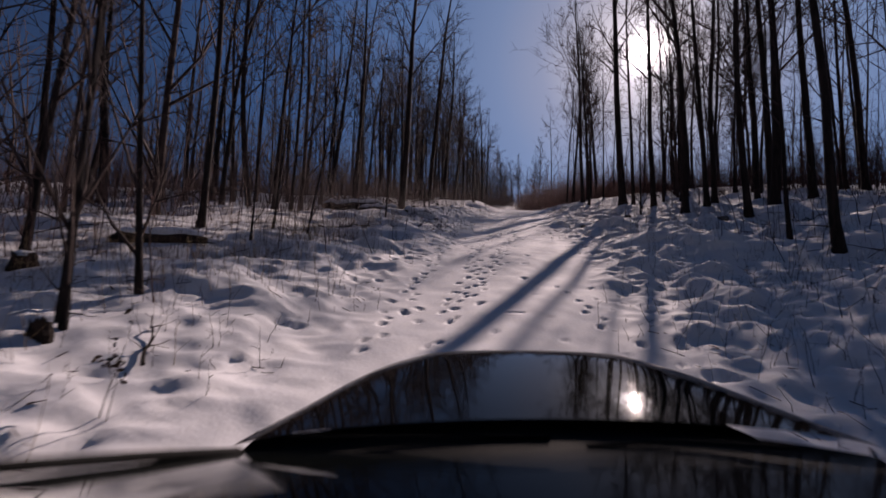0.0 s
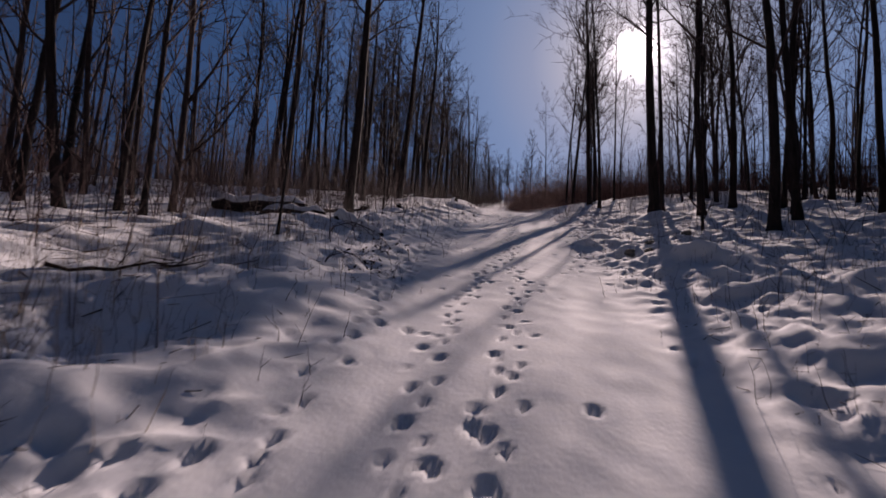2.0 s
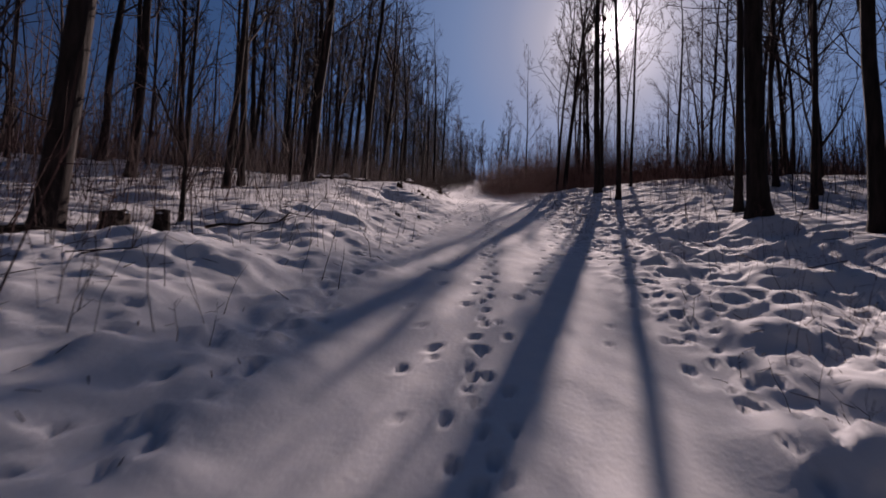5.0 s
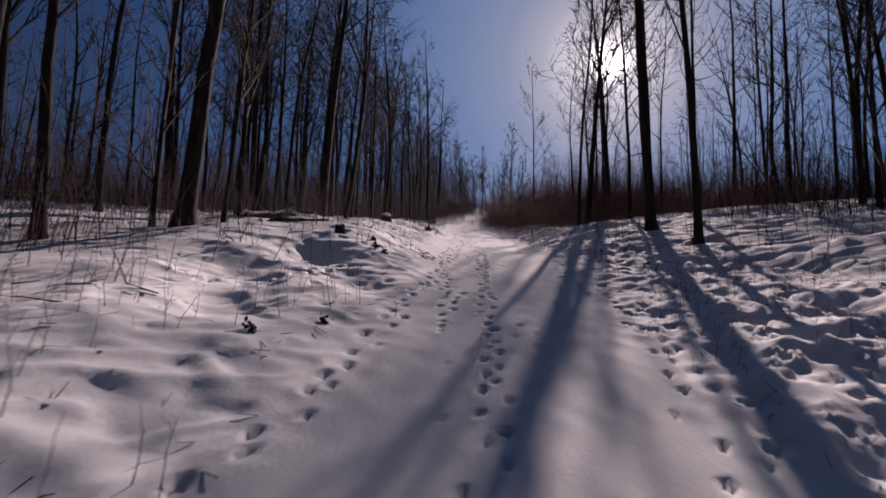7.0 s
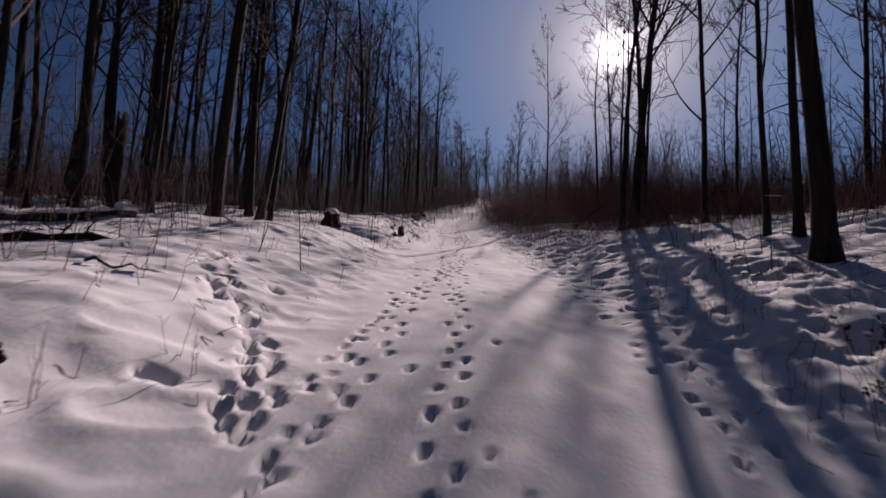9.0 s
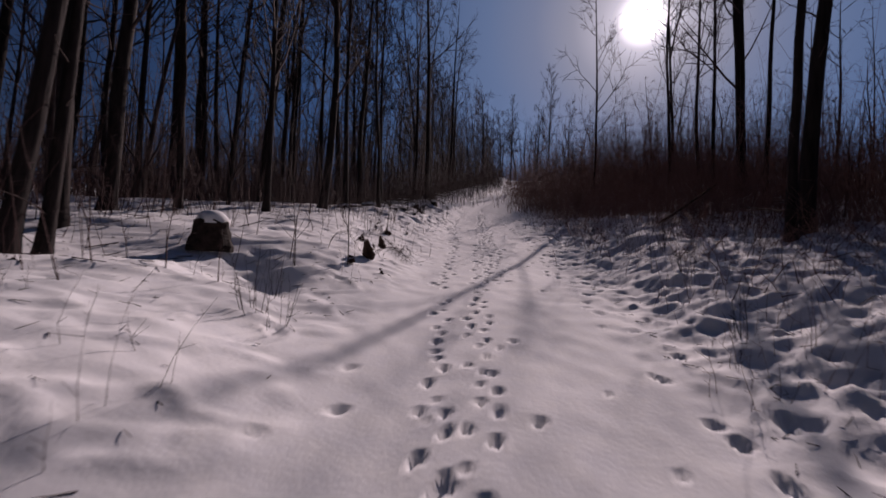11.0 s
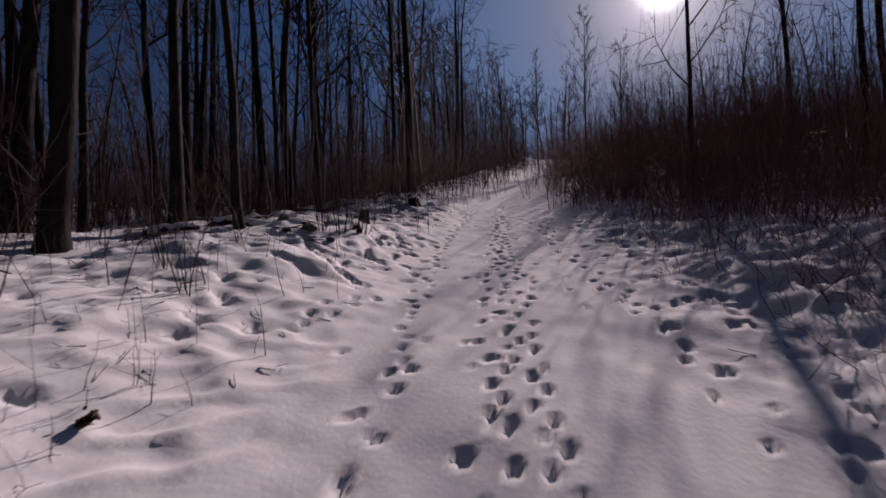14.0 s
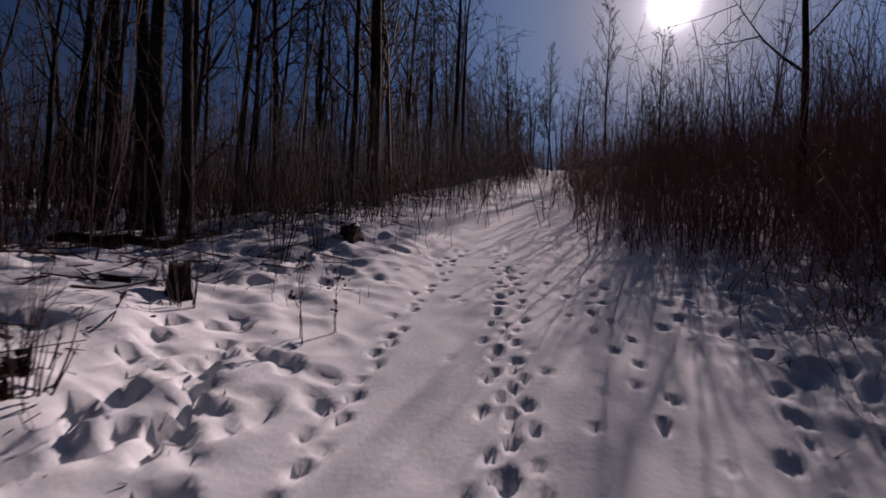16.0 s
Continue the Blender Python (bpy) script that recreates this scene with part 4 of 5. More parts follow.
def stump(seed, x, y, r, h, snow=0.12, label="dark rotting tree stump with a cushion of snow on top"):
    rng = random.Random(seed)
    thing = empty_thing("tree_stump", x, y, label, "stump", "stumps", rng.uniform(0, 360))
    sides, rows = 16, 6
    v, f = [], []
    bumps = [1 + 0.16 * math.sin(3 * 2 * math.pi * s / sides + 1) + rng.uniform(-.07, .07) for s in range(sides)]
    for i in range(rows):
        z = -0.15 + (h + 0.15) * i / (rows - 1)
        k = 1 + 0.28 * math.exp(-max(z, 0) / (h * 0.3))
        for s in range(sides):
            a = 2 * math.pi * s / sides
            rr = r * k * (1 + (bumps[s] - 1) * (1.5 - i / rows)) + rng.uniform(-.09, .09) * r
            v.append((rr * math.cos(a), rr * math.sin(a), z + (rng.uniform(-.05, .05) if i == rows - 1 else 0)))
    for i in range(rows - 1):
        for s in range(sides):
            a, b = i * sides + s, i * sides + (s + 1) % sides
            f.append((a, b, b + sides, a + sides))
    f.append(tuple((rows - 1) * sides + s for s in range(sides)))
    mesh_ob("stump_wood", v, f, WOOD, thing, smooth=False)
    if snow:
        v, f = dome(rng, r * 1.02, snow, h - 0.03)
        mesh_ob("snow_cap", v, f, CAP, thing, "rounded white snow cushion")
    return thing


def rock(seed, x, y, r, flat=0.65, snow=True, sink=0.35, label="dark boulder with a thick cap of snow"):
    rng = random.Random(seed)
    thing = empty_thing("boulder", x, y, label, "boulder", "boulders", rng.uniform(0, 360))
    off = Vector((rng.uniform(0, 50), rng.uniform(0, 50), rng.uniform(0, 50)))

    def blob(rad, extra, zlow):
        bm = bmesh.new()
        bmesh.ops.create_icosphere(bm, subdivisions=3, radius=1)
        for q in bm.verts:
            n = noise.noise(q.co * 1.3 + off) * 0.45 + noise.noise(q.co * 3.1 + off) * 0.22
            q.co = Vector((q.co.x, q.co.y, q.co.z * flat)) * rad * (1 + n + extra * max(q.co.z, 0))
            q.co.z = max(q.co.z, zlow)
            q.co.z += rad * (flat - sink)
        me = bpy.data.meshes.new("rock_body")
        bm.to_mesh(me)
        bm.free()
        me.polygons.foreach_set("use_smooth", [True] * len(me.polygons))
        return me
    me = blob(r, 0, -9)
    me.materials.append(ROCK)
    ob = new("rock_body", me)
    ob.parent = thing
    if snow:
        me = blob(r * 1.05, 0.22, r * flat * 0.12)
        me.materials.append(CAP)
        ob = new("snow_cap", me)
        ob.parent = thing
        ob["label"] = "smooth thick white snow"
    return thing


def snag(seed, x, y, h, r, label="broken dead trunk without branches standing in the wood"):
    rng = random.Random(seed)
    thing = empty_thing("dead_snag", x, y, label, "dead tree", "", rng.uniform(0, 360))
    sides, rows = 12, 12
    v, f = [], []
    for i in range(rows):
        z = -0.3 + (h + 0.3) * i / (rows - 1)
        for s in range(sides):
            a = 2 * math.pi * s / sides
            k = r * (1.25 - 0.4 * i / rows + 0.35 * math.exp(-max(z, 0) / 0.25)) * (1 + rng.uniform(-.08, .08))
            top = rng.uniform(-0.35, 0.3) if i == rows - 1 else 0
            v.append((k * math.cos(a) + 0.03 * z, k * math.sin(a), z + top))
    for i in range(rows - 1):
        for s in range(sides):
            a, b = i * sides + s, i * sides + (s + 1) % sides
            f.append((a, b, b + sides, a + sides))
    f.append(tuple((rows - 1) * sides + s for s in range(sides)))
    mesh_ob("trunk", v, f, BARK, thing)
    stub = Tubes()
    for k in range(4):
        bp = wander(rng, Vector((0.03 * h * 0.6, 0, h * rng.uniform(0.35, 0.85))), fan(rng, Vector((0, 0, 1)), 75), rng.uniform(0.3, 0.9), 4, 0.2)
        stub.tube(bp, [0.03, 0.022, 0.016, 0.01, 0.004], 5)
    mesh_ob("branch_stub", stub.v, stub.f, BARK, thing)
    return thing


def curled_leaf(rng, v, f, c, size):
    """One curled dry leaf with thickness."""
    m = Euler([rng.uniform(0, 6.28) for _ in range(3)]).to_matrix()
    curl = rng.uniform(0.6, 1.8)
    rows = []
    for side in (0, 1):
        for i in range(4):
            s = i / 3
            w = size * 0.32 * math.sin(math.pi * min(0.92, 0.1 + s * 0.85))
            for j in (-1, 0, 1):
                q = Vector((j * w, size * (s - 0.5), abs(j) * w * 0.5 + curl * size * 0.4 * (s - 0.5) ** 2 + side * 0.003))
                q = m @ q + c
                rows.append((q.x, q.y, q.z))
    b = len(v)
    v.extend(rows)
    for side in (0, 12):
        for i in range(3):
            for j in range(2):
                a = b + side + i * 3 + j
                f.append((a, a + 1, a + 4, a + 3))


def leaf_clump(seed, x, y, size, stalk=0.35, lean=0.3, label="dead brown curled leaves on a bent stalk above snow"):
    rng = random.Random(seed)
    thing = empty_thing("dead_plant", x, y, label, "dead plant", "dead plants", rng.uniform(0, 360))
    st = Tubes()
    pts = wander(rng, Vector((0, 0, -0.08)), Vector((lean, rng.uniform(-.2, .2), 1)), stalk + 0.08, 5, 0.2, -0.05)
    st.tube(pts, [0.007, 0.006, 0.005, 0.004, 0.003, 0.002], 5)
    mesh_ob("stalk", st.v, st.f, WOOD, thing)
    v, f = [], []
    for k in range(34):
        s = rng.uniform(0.3, 1.0)
        p, _ = at(pts, s)
        c = p + Vector((rng.gauss(0, size * 0.16), rng.gauss(0, size * 0.16), rng.gauss(0, size * 0.22)))
        c.z = max(c.z, 0.02)
        curled_leaf(rng, v, f, c, size * rng.uniform(0.28, 0.5))
    mesh_ob("dead_foliage", v, f, DEADLEAF, thing, "curled dead brown leaves", smooth=False)["kind"] = "stuff"
    return thing


def shrub(seed, x, y, h, n, spread, thick=0.006, heads=False, label="thin leafless shrub with many upright dark stems rising from snow"):
    rng = random.Random(seed)
    thing = empty_thing("leafless_shrub", x, y, label, "shrub", "leafless shrubs", rng.uniform(0, 360))
    twig_t = Tubes()
    hv, hf = [], []
    for k in range(n):
        a, rr = rng.uniform(0, 6.28), spread * math.sqrt(rng.random()) * 0.35
        p = Vector((rr * math.cos(a), rr * math.sin(a), -0.1))
        d = Vector((math.cos(a) * spread * rng.uniform(0.1, 1.0), math.sin(a) * spread * rng.uniform(0.1, 1.0), 1))
        ln = h * rng.uniform(0.55, 1.1)
        pts = wander(rng, p, d, ln, 7, 0.09, 0.02)
        r0 = thick * rng.uniform(0.7, 1.3)
        stem_t = Tubes()
        stem_t.tube(pts, [r0 * (1 - 0.8 * i / 7) for i in range(8)], 5)
        mesh_ob("stem", stem_t.v, stem_t.f, TWIG, thing)
        for q in range(rng.randint(2, 5)):
            s = rng.uniform(0.3, 0.98)
            p2, d2 = at(pts, s)
            tp = wander(rng, p2, fan(rng, d2, 40), ln * rng.uniform(0.12, 0.32), 3, 0.18, 0.03)
            twig_t.tube(tp, [r0 * 0.45, r0 * 0.36, r0 * 0.26, r0 * 0.15], 4)
            if heads:
                for _ in range(3):
                    curled_leaf(rng, hv, hf, tp[-1] + Vector((rng.gauss(0, .015), rng.gauss(0, .015), rng.gauss(0, .02))), 0.04)
    mesh_ob("twig_tangle", twig_t.v, twig_t.f, TWIG, thing)["kind"] = "stuff"
    if heads:
        mesh_ob("dry_foliage", hv, hf, DEADLEAF, thing, "small shrivelled brown leaves", smooth=False)["kind"] = "stuff"
    return thing


def bramble(seed, x, y, dx, dy, rise, canes=3, leafy=True, thick=0.007, label="arching dark bramble cane with shrivelled leaves over snow"):
    """A cane that springs up and arches over to (x + dx, y + dy)."""
    rng = random.Random(seed)
    thing = empty_thing("bramble", x, y, label, "bramble", "brambles")
    tw = Tubes()
    gz = ground_z(x, y)
    hv, hf = [], []
    for k in range(canes):
        ex, ey = dx * rng.uniform(0.75, 1.15), dy + rng.uniform(-.35, .35)
        ez = ground_z(x + ex, y + ey) - gz + 0.05
        pts = []
        for i in range(11):
            s = i / 10
            pts.append(Vector((ex * s, ey * s, ez * s + rise * rng.uniform(0.96, 1.04) * 4 * s * (1 - s) * (1 - 0.25 * s) - (0.1 if i == 0 else 0))))
        c = Tubes()
        c.tube(pts, [thick * (1 - 0.7 * i / 10) for i in range(11)], 5)
        mesh_ob("cane", c.v, c.f, BRUSH, thing)
        for q in range(9):
            p2, d2 = at(pts, rng.uniform(0.35, 1.0))
            tp = wander(rng, p2, fan(rng, d2, 55), rng.uniform(0.12, 0.4), 3, 0.2, -0.03)
            tw.tube(tp, [0.003, 0.0025, 0.002, 0.001], 4)
            for _ in range(2 if leafy else 0):
                curled_leaf(rng, hv, hf, tp[-1] + Vector((rng.gauss(0, .02), rng.gauss(0, .02), rng.gauss(0, .02))), 0.05)
    mesh_ob("twig_tangle", tw.v, tw.f, TWIG, thing)["kind"] = "stuff"
    if leafy:
        mesh_ob("dry_foliage", hv, hf, DEADLEAF, thing, "small shrivelled brown leaves", smooth=False)["kind"] = "stuff"
    return thing


def hanging_leaf(seed, x, y, h, w, lean=0.15, label="large dark dead leaf folded and hanging upright over snow"):
    """A big withered leaf folded along its rib, its stalk in the snow, with a torn side lobe."""
    rng = random.Random(seed)
    thing = empty_thing("dead_leaf", x, y, label, "dead leaf", "dead leaves", rng.uniform(-25, 25))
    off = Vector((rng.uniform(0, 40), rng.uniform(0, 40), 0))

    def blade(height, width, shift, fold):
        nu, nv = 11, 15
        v, f = [], []
        for side in (0, 1):
            for i in range(nv):
                s = i / (nv - 1)
                reach = width * 0.5 * math.sin(math.pi * min(0.97, 0.06 + 0.9 * s ** 0.8)) ** 0.7
                for j in range(nu):
                    q = 2 * j / (nu - 1) - 1
                    n = noise.noise(Vector((q * 1.7, s * 4, 0)) + off) + 0.6 * noise.noise(Vector((q * 4.5, s * 11, 3)) + off)
                    px = q * reach * (1 + 0.35 * n) + lean * height * s + shift
                    py = fold * abs(q) * reach + 0.05 * height * math.sin(3 * s + q) + 0.06 * width * n
                    v.append((px, py + side * 0.006, -0.02 + height * s + 0.05 * height * n))
        k = nu * nv
        for i in range(nv - 1):
            for j in range(nu - 1):
                a = i * nu + j
                f.append((a, a + 1, a + nu + 1, a + nu))
                f.append((a + k + nu, a + k + nu + 1, a + k + 1, a + k))
        rim = [i * nu for i in range(nv)] + [(nv - 1) * nu + j for j in range(1, nu)] + [i * nu + nu - 1 for i in range(nv - 2, -1, -1)] + list(range(nu - 2, 0, -1))
        for a, b in zip(rim, rim[1:] + rim[:1]):
            f.append((a, b, b + k, a + k))
        return v, f
    v, f = blade(h, w, 0.0, 0.9)
    mesh_ob("blade", v, f, DEADLEAF, thing, "dark brown withered leaf blade")
    v, f = blade(h * 0.55, w * 0.7, w * 0.42, 0.6)
    mesh_ob("side_lobe", v, f, DEADLEAF, thing, "torn side of the leaf")
    st = Tubes()
    st.tube([Vector((0, 0, -0.1)), Vector((lean * h * 0.5, 0.01, h * 0.5)), Vector((lean * h, 0.02, h)), Vector((lean * h * 1.6 + 0.12, 0.1, h * 1.35))], [0.006, 0.005, 0.004, 0.002], 5)
    mesh_ob("stalk", st.v, st.f, WOOD, thing)
    return thing


def fallen_branch(seed, x, y, ln, turn, r=0.018, label="crooked dead branch lying on the snow"):
    rng = random.Random(seed)
    thing = empty_thing("fallen_branch", x, y, label, "branch", "fallen branches")
    t, tw = Tubes(), Tubes()
    gz = ground_z(x, y)
    a = radians(turn)
    pts = wander(rng, Vector((0, 0, 0.03)), Vector((math.cos(a), math.sin(a), 0.05)), ln, 8, 0.16)
    for p in pts:
        p.z = ground_z(x + p.x, y + p.y) - gz + r * 0.6 + abs(rng.gauss(0, 0.05))
    t.tube(pts, [r * (1 - 0.8 * i / 8) for i in range(9)], 6, cap=True)
    for q in range(6):
        p2, d2 = at(pts, rng.uniform(0.2, 0.95))
        tp = wander(rng, p2, fan(rng, d2, 45) + Vector((0, 0, 0.3)), ln * rng.uniform(0.12, 0.35), 4, 0.2, 0.02)
        tw.tube(tp, [r * 0.4, r * 0.32, r * 0.24, r * 0.15, r * 0.06], 4)
    mesh_ob("branch_wood", t.v, t.f, WOOD, thing)
    mesh_ob("twig_tangle", tw.v, tw.f, TWIG, thing)["kind"] = "stuff"
    return thing


# the first bank
fallen_log(1, -6.7, 9.35, -5.25, 10.35, 0.17, 0.02, 0.02, cover=0.75, label="thick dark fallen log with a thin crust of snow")
stump(33, -3.12, 3.72, 0.07, 0.09, 0.0, label="dark rotten root mass in a hollow of snow")
stump(31, -5.55, 6.2, 0.13, 0.16, 0.08, label="small dark stump under a snow cushion")
fallen_log(2, -6.2, 23.6, -2.95, 22.45, 0.22, -0.02, 0.14, cover=0.7, label="thick dark fallen log under deep snow with a bare end")
fallen_log(3, -4.2, 22.3, -2.15, 21.4, 0.18, 0.0, 0.02, cover=0.75, label="dark fallen log under deep snow")
fallen_log(5, -1.8, 21.25, -0.4, 20.15, 0.15, 0.02, -0.02, cover=1.25, label="short log wholly covered by a ridge of snow")
fallen_log(6, -4.2, 25.3, -1.6, 26.3, 0.06, 0.05, 0.05, snow=False, label="thin bare dark log lying on the snow")
fallen_log(7, -5.2, 27.1, -2.9, 27.9, 0.08, 0.05, 0.02, label="thin snow-topped log lying against a tree")
stump(34, -0.45, 26.35, 0.09, 0.26, 0.05, label="small dark broken stump with a little snow")
fallen_branch(24, -0.7, 28.3, 2.1, 38, 0.03)
fallen_log(4, -5.2, 25.3, -3.3, 24.9, 0.15, -0.03, -0.03)
stump(6, -1.95, 27.9, 0.2, 0.32, 0.06)
for k, (x, y, r) in enumerate(((6.15, 20.75, 0.17), (6.95, 21.3, 0.15), (9.8, 16.4, 0.2), (6.75, 20.9, 0.14), (9.3, 23.6, 0.17), (7.25, 21.9, 0.15))):
    rock(7 + k, x, y, r * 0.85, 0.75, False, 0.42, label="dark rock showing in a hollow of the snow")
shrub(15, -2.2, 3.1, 0.75, 2, 0.25, 0.004, True, label="single thin dry weed with small curled leaves in snow")
shrub(16, -3.7, 5.7, 0.6, 9, 0.5, 0.004, label="tuft of thin pale dry stalks rising from snow")
shrub(17, -3.3, 5.75, 0.55, 8, 0.5, 0.004, label="tuft of thin pale dry stalks rising from snow")
shrub(18, -2.75, 10.3, 0.6, 14, 0.9, 0.004, label="dense tuft of dry grass stalks rising from snow")
shrub(19, -3.3, 10.9, 0.7, 14, 0.9, 0.004, label="dense tuft of dry grass stalks rising from snow")
fallen_branch(20, -2.3, 3.7, 1.0, 130)
fallen_branch(21, -3.9, 14.3, 1.9, 20, 0.03)
bramble(22, -1.5, 18.9, 1.5, -0.7, 0.45)
bramble(23, -1.0, 16.4, 0.9, -0.5, 0.3)
for k, (x, y, h, n, s) in enumerate(((-1.7, 17.6, 0.8, 4, 0.15), (-2.0, 17.8, 0.75, 4, 0.15), (-1.9, 26.4, 0.7, 4, 0.2), (-0.9, 25.0, 0.8, 3, 0.15), (-0.3, 26.3, 0.7, 4, 0.2), (-1.6, 27.0, 0.6, 4, 0.2),
                                     (9.1, 13.0, 0.9, 5, 0.4), (7.9, 11.6, 0.8, 5, 0.5), (8.7, 17.7, 0.9, 5, 0.4), (10.4, 13.6, 0.9, 6, 0.5))):
    shrub(40 + k, x, y, h, n, s, 0.006)
# the second bank
leaf_clump(60, 3.21, 34.1, 0.11, 0.12)
leaf_clump(61, 2.63, 33.25, 0.13, 0.18)
stump(62, 2.45, 40.1, 0.11, 0.2, 0.05, label="small dark broken stump showing through the snow")
leaf_clump(63, 3.35, 40.05, 0.2, 0.12)
leaf_clump(64, 3.5, 39.2, 0.2, 0.12)
leaf_clump(65, 3.7, 39.0, 0.17, 0.1)
fallen_branch(66, 2.5, 42.1, 0.7, 10, 0.02)
fallen_log(67, -0.3, 43.4, 1.6, 44.0, 0.09, snow=False, label="thin dark log lying on the snow")
for k, (x, y, h) in enumerate(((3.7, 39.9, 0.6), (4.1, 40.8, 0.55), (4.3, 40.7, 0.6), (3.1, 39.3, 0.5), (2.4, 38.4, 0.5), (3.0, 41.5, 0.4))):
    shrub(70 + k, x, y, h, 2, 0.15, 0.0035, label="pair of thin curved dry stalks in the snow")
stump(80, 2.95, 54.15, 0.27, 0.36, 0.24)
hanging_leaf(82, 5.43, 58.15, 0.34, 0.17, -0.14)
hanging_leaf(83, 5.43, 55.64, 0.42, 0.2, -0.06)
leaf_clump(81, 5.4, 57.17, 0.09, 0.12)
leaf_clump(79, 4.96, 57.65, 0.12, 0.12)
for k, (x, y, dx, dy, rise) in enumerate(((5.44, 55.75, 0.75, 1.5, 0.3), (5.45, 56.11, 0.9, 1.0, 0.34), (5.0, 56.33, 1.0, 1.2, 0.4), (5.6, 56.77, 0.7, 0.3, 0.24), (5.9, 57.56, 0.35, 0.9, 0.22),
                                          (4.7, 55.2, 0.5, 0.9, 0.35))):
    bramble(400 + k, x, y, dx, dy, rise, 2, False, 0.005, label="thin bare arching cane casting a shadow on the snow")
leaf_clump(84, 5.25, 54.84, 0.16, 0.1)
leaf_clump(85, 5.83, 55.0, 0.11, 0.08)
leaf_clump(86, 5.06, 57.75, 0.13, 0.12)
shrub(87, 5.1, 60.0, 0.45, 5, 0.3, 0.004, True, label="low dry weed with brown seed heads in snow")
shrub(88, 4.75, 51.45, 0.8, 8, 0.4, 0.005)
shrub(89, 5.0, 51.4, 0.7, 6, 0.4, 0.004)
shrub(90, 4.6, 52.6, 0.8, 5, 0.3, 0.005)
shrub(91, 5.2, 54.7, 1.9, 1, 0.05, 0.011, label="slim bare sapling standing in the snow bank")
shrub(92, 4.4, 54.0, 1.6, 2, 0.12, 0.009, label="slim bare sapling standing in the snow bank")
for k, (x, y, h, n, s) in enumerate(((4.0, 60.6, 0.7, 6, 0.3), (4.9, 59.4, 0.6, 5, 0.3), (5.3, 63.4, 0.95, 8, 0.22), (4.7, 64.0, 1.5, 10, 0.35), (5.34, 60.0, 0.9, 9, 0.35), (4.1, 59.8, 1.3, 4, 0.2))):
    shrub(100 + k, x, y, h, n, s, 0.007)
leaf_clump(108, 5.34, 60.02, 0.3, 0.08, label="tuft of dead brown grass at the foot of a shrub")
leaf_clump(109, 5.9, 61.2, 0.12, 0.08)
# the last bank
for k, (x, y, h, n, s) in enumerate(((5.96, 67.4, 1.9, 9, 0.28), (6.2, 67.9, 1.1, 8, 0.3), (5.6, 67.3, 2.0, 8, 0.3), (6.1, 69.7, 1.0, 8, 0.3), (5.4, 68.1, 2.1, 7, 0.3), (6.2, 71.8, 2.2, 12, 0.3), (6.5, 72.6, 1.7, 8, 0.3),
                                     (6.15, 67.9, 0.5, 12, 0.7), (6.5, 74.2, 1.5, 10, 0.4))):
    shrub(120 + k, x, y, h, n, s, 0.008)
shrub(140, 7.26, 69.6, 0.95, 2, 0.15, 0.005, True, label="tall dry weed with shrivelled seed heads in snow")
shrub(141, 7.5, 70.05, 0.95, 2, 0.15, 0.005, True, label="tall dry weed with shrivelled seed heads in snow")
leaf_clump(142, 6.15, 68.0, 0.2, 0.1, label="tuft of dead brown grass by the shrubs")
leaf_clump(143, 6.2, 67.75, 0.15, 0.08, label="tuft of dead brown grass by the shrubs")
fallen_log(144, 2.6, 70.5, 5.4, 69.9, 0.10, 0.02, 0.02, snow=False, label="dark fallen log lying along the bank")
fallen_log(145, 4.0, 67.2, 5.3, 67.6, 0.09, -0.02, -0.02, cover=1.05)
fallen_log(146, 1.5, 73.4, 4.6, 72.2, 0.09, 0.2, 0.05, snow=False, label="dark fallen log propped over the snow")
for k in range(30):
    r = random.Random(500 + k)
    fallen_branch(350 + k, r.uniform(-1.0, 5.6), r.uniform(68.6, 77.0), r.uniform(0.9, 2.4), r.uniform(0, 180), r.uniform(0.012, 0.03))
for k in range(14):
    r = random.Random(600 + k)
    y = r.uniform(8, 48)
    fallen_branch(170 + k, float(trail_x(np.array(y))) + (r.uniform(6, 13) if k % 2 else -r.uniform(5, 11)), y, r.uniform(0.8, 2.0), r.uniform(0, 180), r.uniform(0.01, 0.025))
stump(190, 6.8, 73.5, 0.16, 0.22, 0.1)
fallen_log(198, 3.45, 67.25, 4.35, 67.5, 0.10, 0.02, 0.04, cover=0.8, label="short dark log lying in the snow")
fallen_log(199, 2.5, 66.8, 3.35, 67.15, 0.09, 0.02, 0.02, cover=0.9, label="short dark log lying in the snow")
for k, (x, y, r) in enumerate(((5.4, 67.2, 0.14), (5.08, 66.95, 0.1), (4.75, 67.75, 0.12))):
    rock(210 + k, x, y, r * 0.9, 0.7, False, 0.4, label="dark stone half sunk in the snow")
fallen_log(215, -2.2, 46.1, -0.9, 48.2, 0.12, 0.05, 0.05, cover=0.8, label="dark fallen log with snow along its top")
rock(216, -0.9, 48.5, 0.25, 0.7, True, 0.3)
stump(195, 5.89, 69.96, 0.1, 0.34, 0.0, label="slim dark broken stump standing in the snow bank")
rock(196, 5.93, 66.71, 0.07, 0.75, False, 0.3, label="small dark stone lying on the snow")
fallen_log(197, 15.0, 63.0, 16.5, 61.9, 0.05, 0.0, 1.15, snow=False, label="dead trunk leaning up out of the scrub")
